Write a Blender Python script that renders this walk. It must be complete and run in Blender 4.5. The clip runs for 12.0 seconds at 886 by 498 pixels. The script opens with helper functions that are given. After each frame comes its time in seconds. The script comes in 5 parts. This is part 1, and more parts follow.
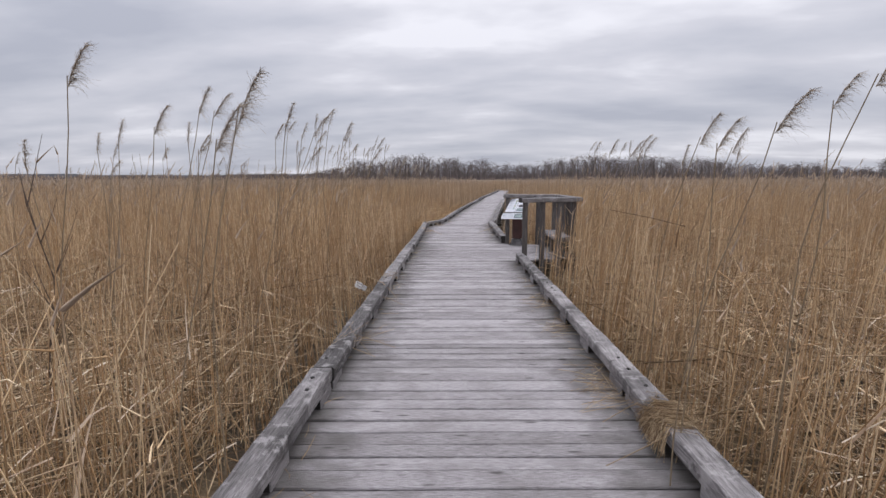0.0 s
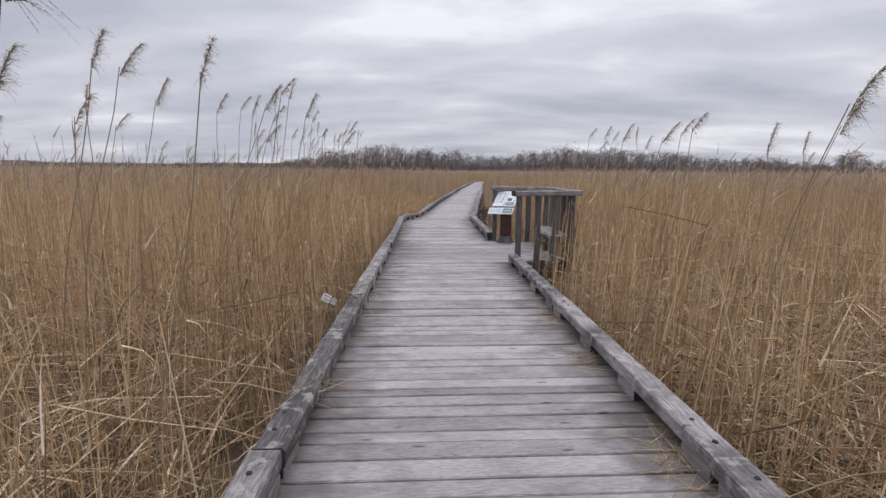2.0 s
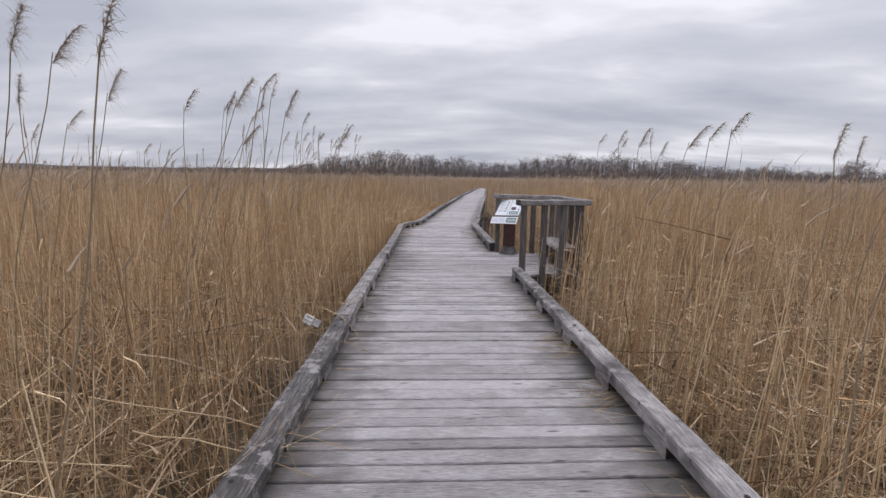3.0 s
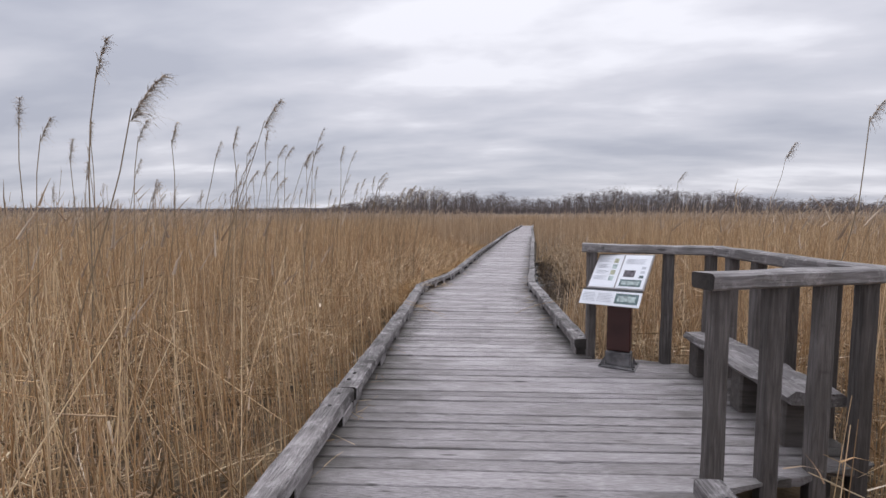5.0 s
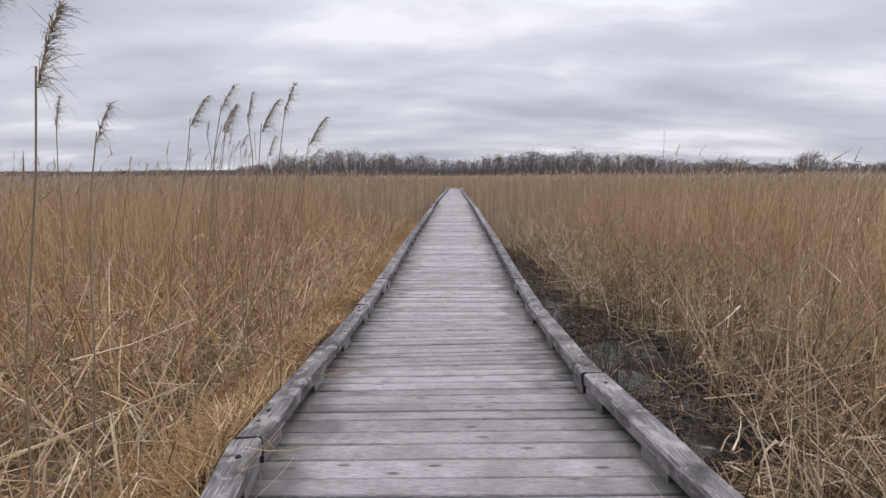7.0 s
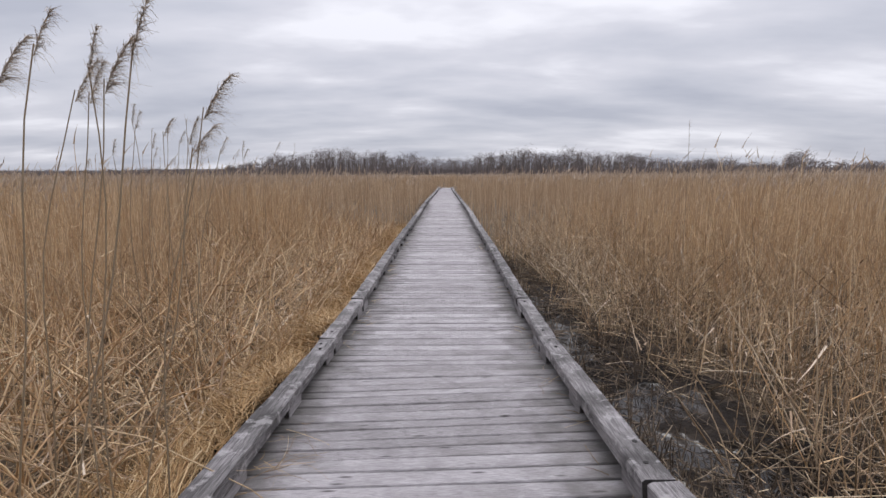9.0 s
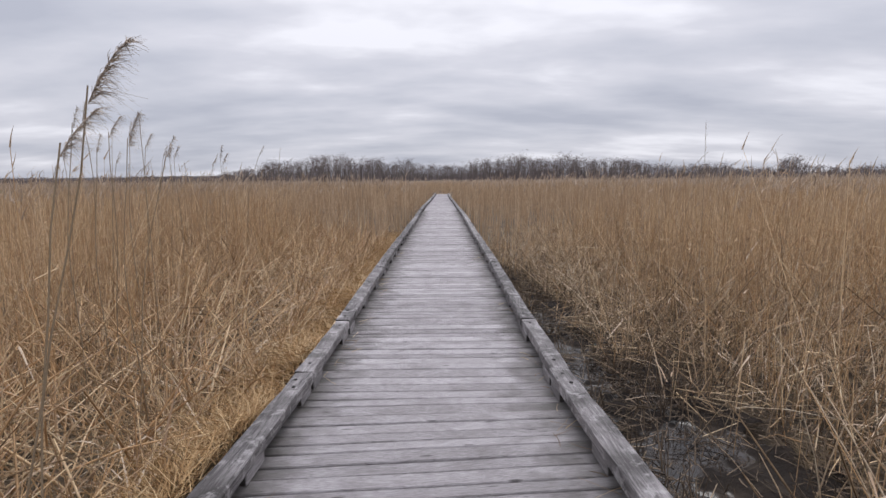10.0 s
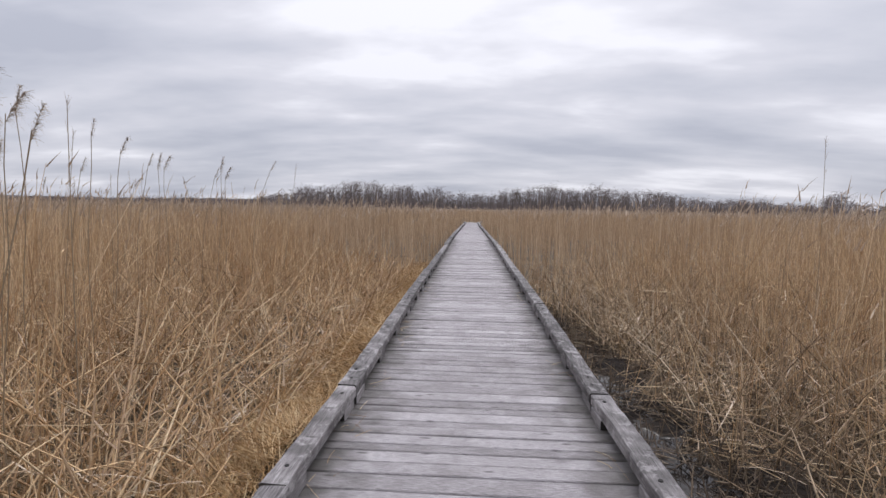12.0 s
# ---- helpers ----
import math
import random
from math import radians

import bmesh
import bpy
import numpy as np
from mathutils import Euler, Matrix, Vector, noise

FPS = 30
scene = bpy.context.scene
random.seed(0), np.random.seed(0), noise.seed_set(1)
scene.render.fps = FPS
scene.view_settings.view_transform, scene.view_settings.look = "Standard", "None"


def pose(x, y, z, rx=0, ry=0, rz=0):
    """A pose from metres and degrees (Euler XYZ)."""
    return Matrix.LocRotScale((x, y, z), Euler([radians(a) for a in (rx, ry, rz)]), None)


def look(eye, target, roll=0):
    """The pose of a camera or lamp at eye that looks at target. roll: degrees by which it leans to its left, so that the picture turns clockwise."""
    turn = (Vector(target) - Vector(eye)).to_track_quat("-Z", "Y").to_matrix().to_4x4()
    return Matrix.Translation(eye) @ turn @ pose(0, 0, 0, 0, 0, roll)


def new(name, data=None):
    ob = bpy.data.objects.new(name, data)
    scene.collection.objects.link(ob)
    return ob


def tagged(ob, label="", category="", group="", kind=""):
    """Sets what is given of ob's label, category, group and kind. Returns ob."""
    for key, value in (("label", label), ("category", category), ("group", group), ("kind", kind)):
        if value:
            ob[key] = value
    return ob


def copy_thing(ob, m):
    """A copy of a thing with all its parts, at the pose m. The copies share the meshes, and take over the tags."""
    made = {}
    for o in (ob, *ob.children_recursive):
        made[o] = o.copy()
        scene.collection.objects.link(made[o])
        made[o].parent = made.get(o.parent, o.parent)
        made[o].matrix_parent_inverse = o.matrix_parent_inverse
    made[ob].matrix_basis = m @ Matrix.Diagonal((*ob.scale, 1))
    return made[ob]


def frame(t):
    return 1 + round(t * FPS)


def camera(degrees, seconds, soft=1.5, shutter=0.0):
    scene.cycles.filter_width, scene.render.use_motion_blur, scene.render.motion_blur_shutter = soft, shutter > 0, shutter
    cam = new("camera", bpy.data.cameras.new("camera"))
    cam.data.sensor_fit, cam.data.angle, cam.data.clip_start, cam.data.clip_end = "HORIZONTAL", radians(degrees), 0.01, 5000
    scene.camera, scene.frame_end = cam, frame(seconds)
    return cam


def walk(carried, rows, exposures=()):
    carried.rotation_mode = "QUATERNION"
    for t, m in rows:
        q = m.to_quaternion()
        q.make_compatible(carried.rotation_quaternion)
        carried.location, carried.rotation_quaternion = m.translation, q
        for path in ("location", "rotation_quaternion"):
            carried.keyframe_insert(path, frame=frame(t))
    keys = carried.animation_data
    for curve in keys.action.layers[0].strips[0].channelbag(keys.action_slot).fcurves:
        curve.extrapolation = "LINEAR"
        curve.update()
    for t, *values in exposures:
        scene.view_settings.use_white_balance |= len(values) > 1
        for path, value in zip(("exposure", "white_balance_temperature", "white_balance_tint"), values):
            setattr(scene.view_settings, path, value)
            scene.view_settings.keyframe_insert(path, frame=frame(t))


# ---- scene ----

# ------------------------------------------------------------------ camera
cam = camera(85.38, 12.0, soft=1.5)
# seconds, x, y, z, yaw, pitch, lean to the left
PATH = [
    (0.0, 0.141, 2.638, 0.965, 7.83, -8.19, -0.08),
    (0.5, 0.057, 2.791, 0.957, 5.50, -7.18, 1.43),
    (1.0, 0.023, 2.973, 0.954, 7.35, -7.27, 0.35),
    (1.5, -0.031, 3.187, 0.944, 6.59, -12.85, 0.34),
    (2.0, -0.062, 3.356, 0.952, 4.54, -9.24, 0.48),
    (2.5, -0.060, 3.564, 0.964, 3.84, -8.53, 1.41),
    (2.7, -0.055, 3.629, 0.958, 4.36, -8.49, 1.07),
    (4.3, -0.175, 4.971, 0.963, 5.92, -8.71, 1.09),
    (4.5, -0.218, 5.462, 0.960, 5.13, -7.07, -0.69),
    (4.6, -0.215, 5.722, 0.957, 6.04, -7.06, -1.29),
    (5.0, -0.305, 6.755, 0.944, 9.95, -4.15, 0.05),
    (5.3, -0.388, 7.606, 0.944, 9.85, -6.37, 0.04),
    (5.5, -0.431, 8.179, 0.929, 3.87, -6.85, 0.13),
    (5.7, -0.464, 8.743, 0.923, 5.64, -7.81, 0.30),
    (6.0, -0.590, 9.464, 0.936, 5.49, -9.88, 1.03),
    (6.2, -0.772, 9.903, 0.950, 4.24, -7.95, 0.60),
    (6.4, -0.861, 10.460, 0.956, 2.36, -9.37, 0.00),
    (6.5, -0.883, 10.689, 0.962, 0.78, -8.91, -0.66),
    (7.0, -0.907, 10.929, 0.957, 0.40, -8.68, -0.23),
    (7.2, -0.907, 11.030, 0.970, 0.16, -8.51, -0.86),
    (9.0, -0.882, 11.746, 0.944, -0.61, -8.80, -0.25),
    (9.5, -0.883, 11.931, 0.936, -0.38, -8.73, -0.16),
    (10.0, -0.870, 12.145, 0.946, -1.04, -8.09, -0.47),
    (10.5, -0.851, 12.351, 0.956, -1.96, -7.41, 0.49),
    (11.0, -0.862, 12.575, 0.954, -2.13, -4.09, 1.13),
    (11.5, -0.902, 12.781, 0.932, 1.08, -4.72, 0.83),
    (12.0, -0.935, 12.997, 0.908, 2.26, -4.76, 1.05),
]
walk(cam, [(t, pose(x, y, z, 90 + p, 0, w) @ pose(0, 0, 0, 0, 0, r)) for t, x, y, z, w, p, r in PATH], [(0.0, -0.07), (2.7, -0.06), (5.0, -0.04), (7.0, -0.02), (9.0, 0.0), (10.5, 0.0), (12.0, 0.02)])
scene.view_settings.exposure = 0.0

# ------------------------------------------------------------------ world and sun
def build_world():
    w = bpy.data.worlds.new("overcast_sky")
    scene.world = w
    w.use_nodes = True
    nt = w.node_tree
    nt.nodes.clear()
    N, L = nt.nodes.new, nt.links.new
    out, bg = N("ShaderNodeOutputWorld"), N("ShaderNodeBackground")
    sky = N("ShaderNodeTexSky")
    sky.sky_type, sky.sun_disc = "NISHITA", False
    sky.sun_elevation, sky.sun_rotation = radians(48), radians(20)
    tc, sep = N("ShaderNodeTexCoord"), N("ShaderNodeSeparateXYZ")
    L(tc.outputs["Generated"], sep.inputs[0])

    def math_node(op, a, b=None):
        n = N("ShaderNodeMath")
        n.operation = op
        for k, v in enumerate((a, b)):
            if v is None:
                continue
            if isinstance(v, (int, float)):
                n.inputs[k].default_value = v
            else:
                L(v, n.inputs[k])
        return n.outputs[0]

    up = math_node("MAXIMUM", sep.outputs["Z"], 0.0)
    deep = math_node("ADD", up, 0.16)
    px = math_node("DIVIDE", sep.outputs["X"], deep)
    py = math_node("DIVIDE", sep.outputs["Y"], deep)
    com = N("ShaderNodeCombineXYZ")
    L(px, com.inputs[0]), L(py, com.inputs[1])

    def cloud(scale, detail, rough, dist, shift):
        m = N("ShaderNodeMapping")
        m.inputs["Location"].default_value = shift
        m.inputs["Scale"].default_value = (0.55, 1.0, 1.0)
        L(com.outputs[0], m.inputs[0])
        n = N("ShaderNodeTexNoise")
        n.inputs["Scale"].default_value, n.inputs["Detail"].default_value = scale, detail
        n.inputs["Roughness"].default_value, n.inputs["Distortion"].default_value = rough, dist
        L(m.outputs[0], n.inputs[0])
        return n.outputs["Fac"]

    big = cloud(0.9, 5.0, 0.5, 0.15, (9.4, 1.7, 0.0))
    small = cloud(2.4, 5.0, 0.5, 0.1, (7.3, 4.2, 0.0))
    mix = math_node("ADD", math_node("MULTIPLY", big, 0.68), math_node("MULTIPLY", small, 0.32))
    ramp = N("ShaderNodeValToRGB")
    L(mix, ramp.inputs[0])
    e = ramp.color_ramp.elements
    e[0].position, e[0].color = 0.39, (0.48, 0.50, 0.59, 1)
    e[1].position, e[1].color = 0.62, (0.87, 0.872, 0.95, 1)
    a = e.new(0.47)
    a.color = (0.575, 0.59, 0.675, 1)
    b = e.new(0.55)
    b.color = (0.68, 0.685, 0.765, 1)
    # overcast law: the zenith is brighter than the horizon
    lift = math_node("ADD", math_node("MULTIPLY", math_node("POWER", up, 4.5), 2.75), math_node("ADD", math_node("MULTIPLY", math_node("MINIMUM", up, 0.3), 0.46), 0.90))
    sc = N("ShaderNodeVectorMath")
    sc.operation = "SCALE"
    L(ramp.outputs[0], sc.inputs[0]), L(lift, sc.inputs["Scale"])
    blend = N("ShaderNodeMixRGB")
    blend.blend_type = "ADD"
    blend.inputs[0].default_value = 0.003
    L(sc.outputs[0], blend.inputs[1]), L(sky.outputs[0], blend.inputs[2])
    L(blend.outputs[0], bg.inputs[0])
    bg.inputs[1].default_value = 1.0
    L(bg.outputs[0], out.inputs[0])


build_world()
sun = new("sun", bpy.data.lights.new("sun", "SUN"))
sun.data.energy, sun.data.angle, sun.data.color = 0.7, radians(30), (1.0, 0.97, 0.93)
sun.matrix_world = look((6, 16, 20), (0, 0, 0))

# ------------------------------------------------------------------ materials
def material(name):
    m = bpy.data.materials.new(name)
    m.use_nodes = True
    nt = m.node_tree
    return m, nt.nodes["Principled BSDF"], nt.nodes.new, nt.links.new


def ramp_node(N, stops):
    r = N("ShaderNodeValToRGB")
    e = r.color_ramp.elements
    e[0].position, e[0].color = stops[0][0], (*stops[0][1], 1)
    e[1].position, e[1].color = stops[-1][0], (*stops[-1][1], 1)
    for p, c in stops[1:-1]:
        e.new(p).color = (*c, 1)
    return r


def wood_material(name, stops, stretch=(1.2, 22, 22), bump=0.35, dirt=(0.10, 0.09, 0.085), dirt_amount=0.6, rough=0.82, pale=0.0, ends=0.0, joined=False, vary=0.26):
    """Weathered timber: long grain, blotches, knots, per-piece tone."""
    m, b, N, L = material(name)
    tc, info = N("ShaderNodeTexCoord"), N("ShaderNodeObjectInfo")
    own = N("ShaderNodeNewGeometry").outputs["Random Per Island"] if joined else info.outputs["Random"]
    off = N("ShaderNodeVectorMath")
    off.operation = "MULTIPLY_ADD"
    com = N("ShaderNodeCombineXYZ")
    for k in range(3):
        L(own, com.inputs[k])
    off.inputs[1].default_value = (37.0, 19.0, 53.0)
    L(com.outputs[0], off.inputs[0]), L(tc.outputs["Object"], off.inputs[2])
    mp = N("ShaderNodeMapping")
    mp.inputs["Scale"].default_value = stretch
    L(off.outputs[0], mp.inputs[0])
    grain = N("ShaderNodeTexNoise")
    grain.inputs["Scale"].default_value, grain.inputs["Detail"].default_value = 3.0, 8.0
    grain.inputs["Roughness"].default_value, grain.inputs["Distortion"].default_value = 0.62, 0.6
    L(mp.outputs[0], grain.inputs[0])
    blot = N("ShaderNodeTexNoise")
    blot.inputs["Scale"].default_value, blot.inputs["Detail"].default_value = 5.0, 5.0
    L(off.outputs[0], blot.inputs[0])
    add = N("ShaderNodeMath")
    add.operation = "MULTIPLY_ADD"
    add.inputs[1].default_value = vary
    L(own, add.inputs[0])
    sub = N("ShaderNodeMath")
    sub.operation = "ADD"
    sub.inputs[1].default_value = -vary / 2
    L(grain.outputs["Fac"], sub.inputs[0]), L(sub.outputs[0], add.inputs[2])
    ramp = ramp_node(N, stops)
    L(add.outputs[0], ramp.inputs[0])
    stain = ramp_node(N, [(0.42, (0, 0, 0)), (0.72, (1, 1, 1))])
    L(blot.outputs["Fac"], stain.inputs[0])
    sm = N("ShaderNodeMath")
    sm.operation = "MULTIPLY"
    sm.inputs[1].default_value = dirt_amount
    L(stain.outputs[0], sm.inputs[0])
    mix = N("ShaderNodeMixRGB")
    mix.inputs[2].default_value = (*dirt, 1)
    L(sm.outputs[0], mix.inputs[0]), L(ramp.outputs[0], mix.inputs[1])
    # knots
    kmp = N("ShaderNodeMapping")
    kmp.inputs["Scale"].default_value = (4.2, 13.0, 13.0)
    L(off.outputs[0], kmp.inputs[0])
    vor = N("ShaderNodeTexVoronoi")
    vor.inputs["Scale"].default_value = 1.0
    L(kmp.outputs[0], vor.inputs[0])
    kr = ramp_node(N, [(0.06, (0.85, 0.85, 0.85)), (0.15, (0, 0, 0))])
    L(vor.outputs["Distance"], kr.inputs[0])
    kmix = N("ShaderNodeMixRGB")
    kmix.inputs[2].default_value = (0.07, 0.062, 0.06, 1)
    L(kr.outputs[0], kmix.inputs[0]), L(mix.outputs[0], kmix.inputs[1])
    last = kmix.outputs[0]
    if pale:
        # flakes of bleached wood and lichen
        pn = N("ShaderNodeTexNoise")
        pn.inputs["Scale"].default_value, pn.inputs["Detail"].default_value, pn.inputs["Roughness"].default_value = 13.0, 9.0, 0.74
        L(off.outputs[0], pn.inputs[0])
        pr = ramp_node(N, [(0.53, (0, 0, 0)), (0.6, (pale, pale, pale))])
        L(pn.outputs["Fac"], pr.inputs[0])
        pm = N("ShaderNodeMixRGB")
        pm.inputs[2].default_value = (0.50, 0.475, 0.47, 1)
        L(pr.outputs[0], pm.inputs[0]), L(last, pm.inputs[1])
        last = pm.outputs[0]
    if ends:
        # dirt and algae trodden in towards the ends of the boards
        sx, ab = N("ShaderNodeSeparateXYZ"), N("ShaderNodeMath")
        L(tc.outputs["Object"], sx.inputs[0])
        ab.operation = "ABSOLUTE"
        L(sx.outputs[0], ab.inputs[0])
        wob = N("ShaderNodeMath")
        wob.operation = "MULTIPLY_ADD"
        wob.inputs[1].default_value = 0.5
        L(blot.outputs["Fac"], wob.inputs[0]), L(ab.outputs[0], wob.inputs[2])
        er = ramp_node(N, [(0.66, (0, 0, 0)), (0.98, (ends, ends, ends))])
        L(wob.outputs[0], er.inputs[0])
        em = N("ShaderNodeMixRGB")
        em.inputs[2].default_value = (0.085, 0.078, 0.07, 1)
        L(er.outputs[0], em.inputs[0]), L(last, em.inputs[1])
        last = em.outputs[0]
    L(last, b.inputs["Base Color"])
    b.inputs["Roughness"].default_value = rough
    b.inputs["Specular IOR Level"].default_value = 0.3
    bp = N("ShaderNodeBump")
    bp.inputs["Strength"].default_value, bp.inputs["Distance"].default_value = bump, 0.01
    L(grain.outputs["Fac"], bp.inputs["Height"]), L(bp.outputs[0], b.inputs["Normal"])
    return m


def stalk_material(name, stops, rough=0.7):
    """Dead stalks: each one its own tone, darker and lighter along its length."""
    m, b, N, L = material(name)
    geo, tc = N("ShaderNodeNewGeometry"), N("ShaderNodeTexCoord")
    n = N("ShaderNodeTexNoise")
    n.inputs["Scale"].default_value, n.inputs["Detail"].default_value = 0.8, 3.0
    L(tc.outputs["Object"], n.inputs[0])
    fine = N("ShaderNodeTexNoise")
    fine.inputs["Scale"].default_value, fine.inputs["Detail"].default_value = 30.0, 3.0
    L(tc.outputs["Object"], fine.inputs[0])
    a = N("ShaderNodeMath")
    a.operation = "MULTIPLY_ADD"
    a.inputs[1].default_value = 0.62
    L(geo.outputs["Random Per Island"], a.inputs[0])
    c = N("ShaderNodeMath")
    c.operation = "MULTIPLY_ADD"
    c.inputs[1].default_value, c.inputs[2].default_value = 0.45, -0.14
    L(n.outputs["Fac"], c.inputs[0]), L(c.outputs[0], a.inputs[2])
    d = N("ShaderNodeMath")
    d.operation = "MULTIPLY_ADD"
    d.inputs[1].default_value = 0.25
    L(fine.outputs["Fac"], d.inputs[0]), L(a.outputs[0], d.inputs[2])
    r = ramp_node(N, stops)
    L(d.outputs[0], r.inputs[0]), L(r.outputs[0], b.inputs["Base Color"])
    b.inputs["Roughness"].default_value = rough
    b.inputs["Specular IOR Level"].default_value = 0.25
    return m


def plain_material(name, color, rough=0.6, metal=0.0, vary=0.15, scale=14.0, bump=0.1):
    m, b, N, L = material(name)
    tc = N("ShaderNodeTexCoord")
    n = N("ShaderNodeTexNoise")
    n.inputs["Scale"].default_value, n.inputs["Detail"].default_value = scale, 7.0
    L(tc.outputs["Object"], n.inputs[0])
    lo = tuple(c * (1 - vary * 1.6) for c in color)
    hi = tuple(min(1, c * (1 + vary * 1.6)) for c in color)
    r = ramp_node(N, [(0.3, lo), (0.7, hi)])
    L(n.outputs["Fac"], r.inputs[0]), L(r.outputs[0], b.inputs["Base Color"])
    b.inputs["Roughness"].default_value, b.inputs["Metallic"].default_value = rough, metal
    bp = N("ShaderNodeBump")
    bp.inputs["Strength"].default_value, bp.inputs["Distance"].default_value = bump, 0.004
    L(n.outputs["Fac"], bp.inputs["Height"]), L(bp.outputs[0], b.inputs["Normal"])
    return m


DECK = wood_material("deck_wood", [(0.24, (0.09, 0.083, 0.083)), (0.36, (0.255, 0.236, 0.24)), (0.54, (0.41, 0.383, 0.39)), (0.76, (0.61, 0.578, 0.587))],
                     stretch=(8.5, 85, 85), dirt=(0.13, 0.116, 0.11), dirt_amount=0.48, bump=0.8, ends=0.85, vary=0.15)
FARDECK = wood_material("far_deck_wood", [(0.24, (0.09, 0.083, 0.083)), (0.36, (0.255, 0.236, 0.24)), (0.54, (0.41, 0.383, 0.39)), (0.76, (0.61, 0.578, 0.587))],
                        stretch=(8.5, 85, 85), dirt=(0.13, 0.116, 0.11), dirt_amount=0.48, bump=0.8, joined=True, vary=0.15)
# near-black timber: the shade on end faces is put into the colour
SHADED_END = wood_material("shaded_end_wood", [(0.3, (0.012, 0.011, 0.01)), (0.7, (0.045, 0.04, 0.037))], stretch=(30, 30, 30))
KERB = wood_material("kerb_wood", [(0.28, (0.05, 0.046, 0.046)), (0.43, (0.15, 0.139, 0.139)), (0.57, (0.27, 0.252, 0.252)), (0.76, (0.45, 0.42, 0.42))],
                     stretch=(60, 3.2, 60), bump=0.9, dirt=(0.045, 0.041, 0.039), dirt_amount=0.95, pale=0.5)
POST_PALE = wood_material("block_wood", [(0.25, (0.13, 0.12, 0.12)), (0.5, (0.25, 0.233, 0.233)), (0.75, (0.40, 0.375, 0.375))],
                          stretch=(30, 4, 30), bump=0.6, dirt=(0.08, 0.075, 0.07), dirt_amount=0.5)
POST = wood_material("post_wood", [(0.25, (0.055, 0.049, 0.047)), (0.5, (0.112, 0.10, 0.096)), (0.75, (0.20, 0.182, 0.176))],
                     stretch=(34, 34, 2.2), bump=0.6, dirt=(0.06, 0.055, 0.05), dirt_amount=0.5)
RAIL = wood_material("rail_wood", [(0.25, (0.12, 0.11, 0.11)), (0.5, (0.22, 0.205, 0.205)), (0.75, (0.35, 0.33, 0.33))],
                     stretch=(2.2, 34, 34), bump=0.6, dirt=(0.08, 0.075, 0.07), dirt_amount=0.6, pale=0.35)
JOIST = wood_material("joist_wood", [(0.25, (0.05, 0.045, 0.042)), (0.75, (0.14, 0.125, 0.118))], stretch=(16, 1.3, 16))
REED = stalk_material("reed_stalks", [(0.06, (0.13, 0.078, 0.042)), (0.24, (0.325, 0.207, 0.108)), (0.4, (0.50, 0.312, 0.158)), (0.52, (0.42, 0.298, 0.192)), (0.68, (0.66, 0.465, 0.268)), (0.95, (0.88, 0.72, 0.495))])
FARREED = stalk_material("far_reed_stalks", [(0.1, (0.276, 0.182, 0.107)), (0.45, (0.453, 0.313, 0.193)), (0.7, (0.571, 0.414, 0.268)), (0.95, (0.729, 0.576, 0.407))])
STRAW = stalk_material("fallen_straw", [(0.08, (0.075, 0.048, 0.028)), (0.3, (0.20, 0.13, 0.072)), (0.5, (0.31, 0.217, 0.128)), (0.7, (0.47, 0.345, 0.205)), (0.95, (0.82, 0.69, 0.49))])
WEATHERED = stalk_material("weathered_reed", [(0.06, (0.075, 0.052, 0.035)), (0.3, (0.20, 0.14, 0.09)), (0.5, (0.33, 0.232, 0.14)), (0.7, (0.46, 0.35, 0.235)), (0.95, (0.78, 0.67, 0.51))])
MAT = stalk_material("golden_grass", [(0.1, (0.11, 0.058, 0.024)), (0.35, (0.31, 0.185, 0.082)), (0.6, (0.48, 0.31, 0.15)), (0.95, (0.68, 0.53, 0.33))])
LEAF = stalk_material("dead_leaf", [(0.08, (0.10, 0.062, 0.038)), (0.3, (0.22, 0.14, 0.083)), (0.5, (0.33, 0.235, 0.157)), (0.7, (0.46, 0.36, 0.265)), (0.95, (0.74, 0.64, 0.51))], rough=0.8)
PLUME = stalk_material("plume", [(0.1, (0.22, 0.18, 0.145)), (0.5, (0.42, 0.35, 0.285)), (0.95, (0.68, 0.59, 0.49))], rough=0.9)
HEADS = stalk_material("seed_heads", [(0.1, (0.27, 0.20, 0.145)), (0.5, (0.42, 0.325, 0.24)), (0.95, (0.62, 0.50, 0.39))], rough=0.9)
STEM = stalk_material("plume_stem", [(0.1, (0.13, 0.095, 0.06)), (0.5, (0.25, 0.19, 0.125)), (0.95, (0.40, 0.31, 0.20))])
ROT = stalk_material("rotting_reed", [(0.1, (0.035, 0.026, 0.02)), (0.45, (0.10, 0.072, 0.05)), (0.75, (0.21, 0.155, 0.105)), (0.95, (0.45, 0.36, 0.25))])
TWIG = stalk_material("dark_twig", [(0.1, (0.05, 0.035, 0.028)), (0.95, (0.12, 0.085, 0.065))])
# grey-brown bark, lightened in colour to carry the haze of distance
BARK = stalk_material("hazed_far_bark", [(0.1, (0.115, 0.094, 0.088)), (0.5, (0.17, 0.142, 0.134)), (0.95, (0.25, 0.215, 0.205))], rough=0.95)
IRON = plain_material("dark_iron", (0.02, 0.018, 0.017), 0.7, 0.4)
STEEL = plain_material("grey_steel", (0.15, 0.145, 0.15), 0.6, 0.3, 0.4)
MAROON = plain_material("maroon_paint", (0.052, 0.018, 0.016), 0.45, 0.0, 0.2, 6.0)
PAPER = plain_material("white_panel", (0.74, 0.76, 0.80), 0.35, 0.0, 0.02)
FRAME = plain_material("panel_frame", (0.34, 0.33, 0.33), 0.4, 0.3, 0.12)
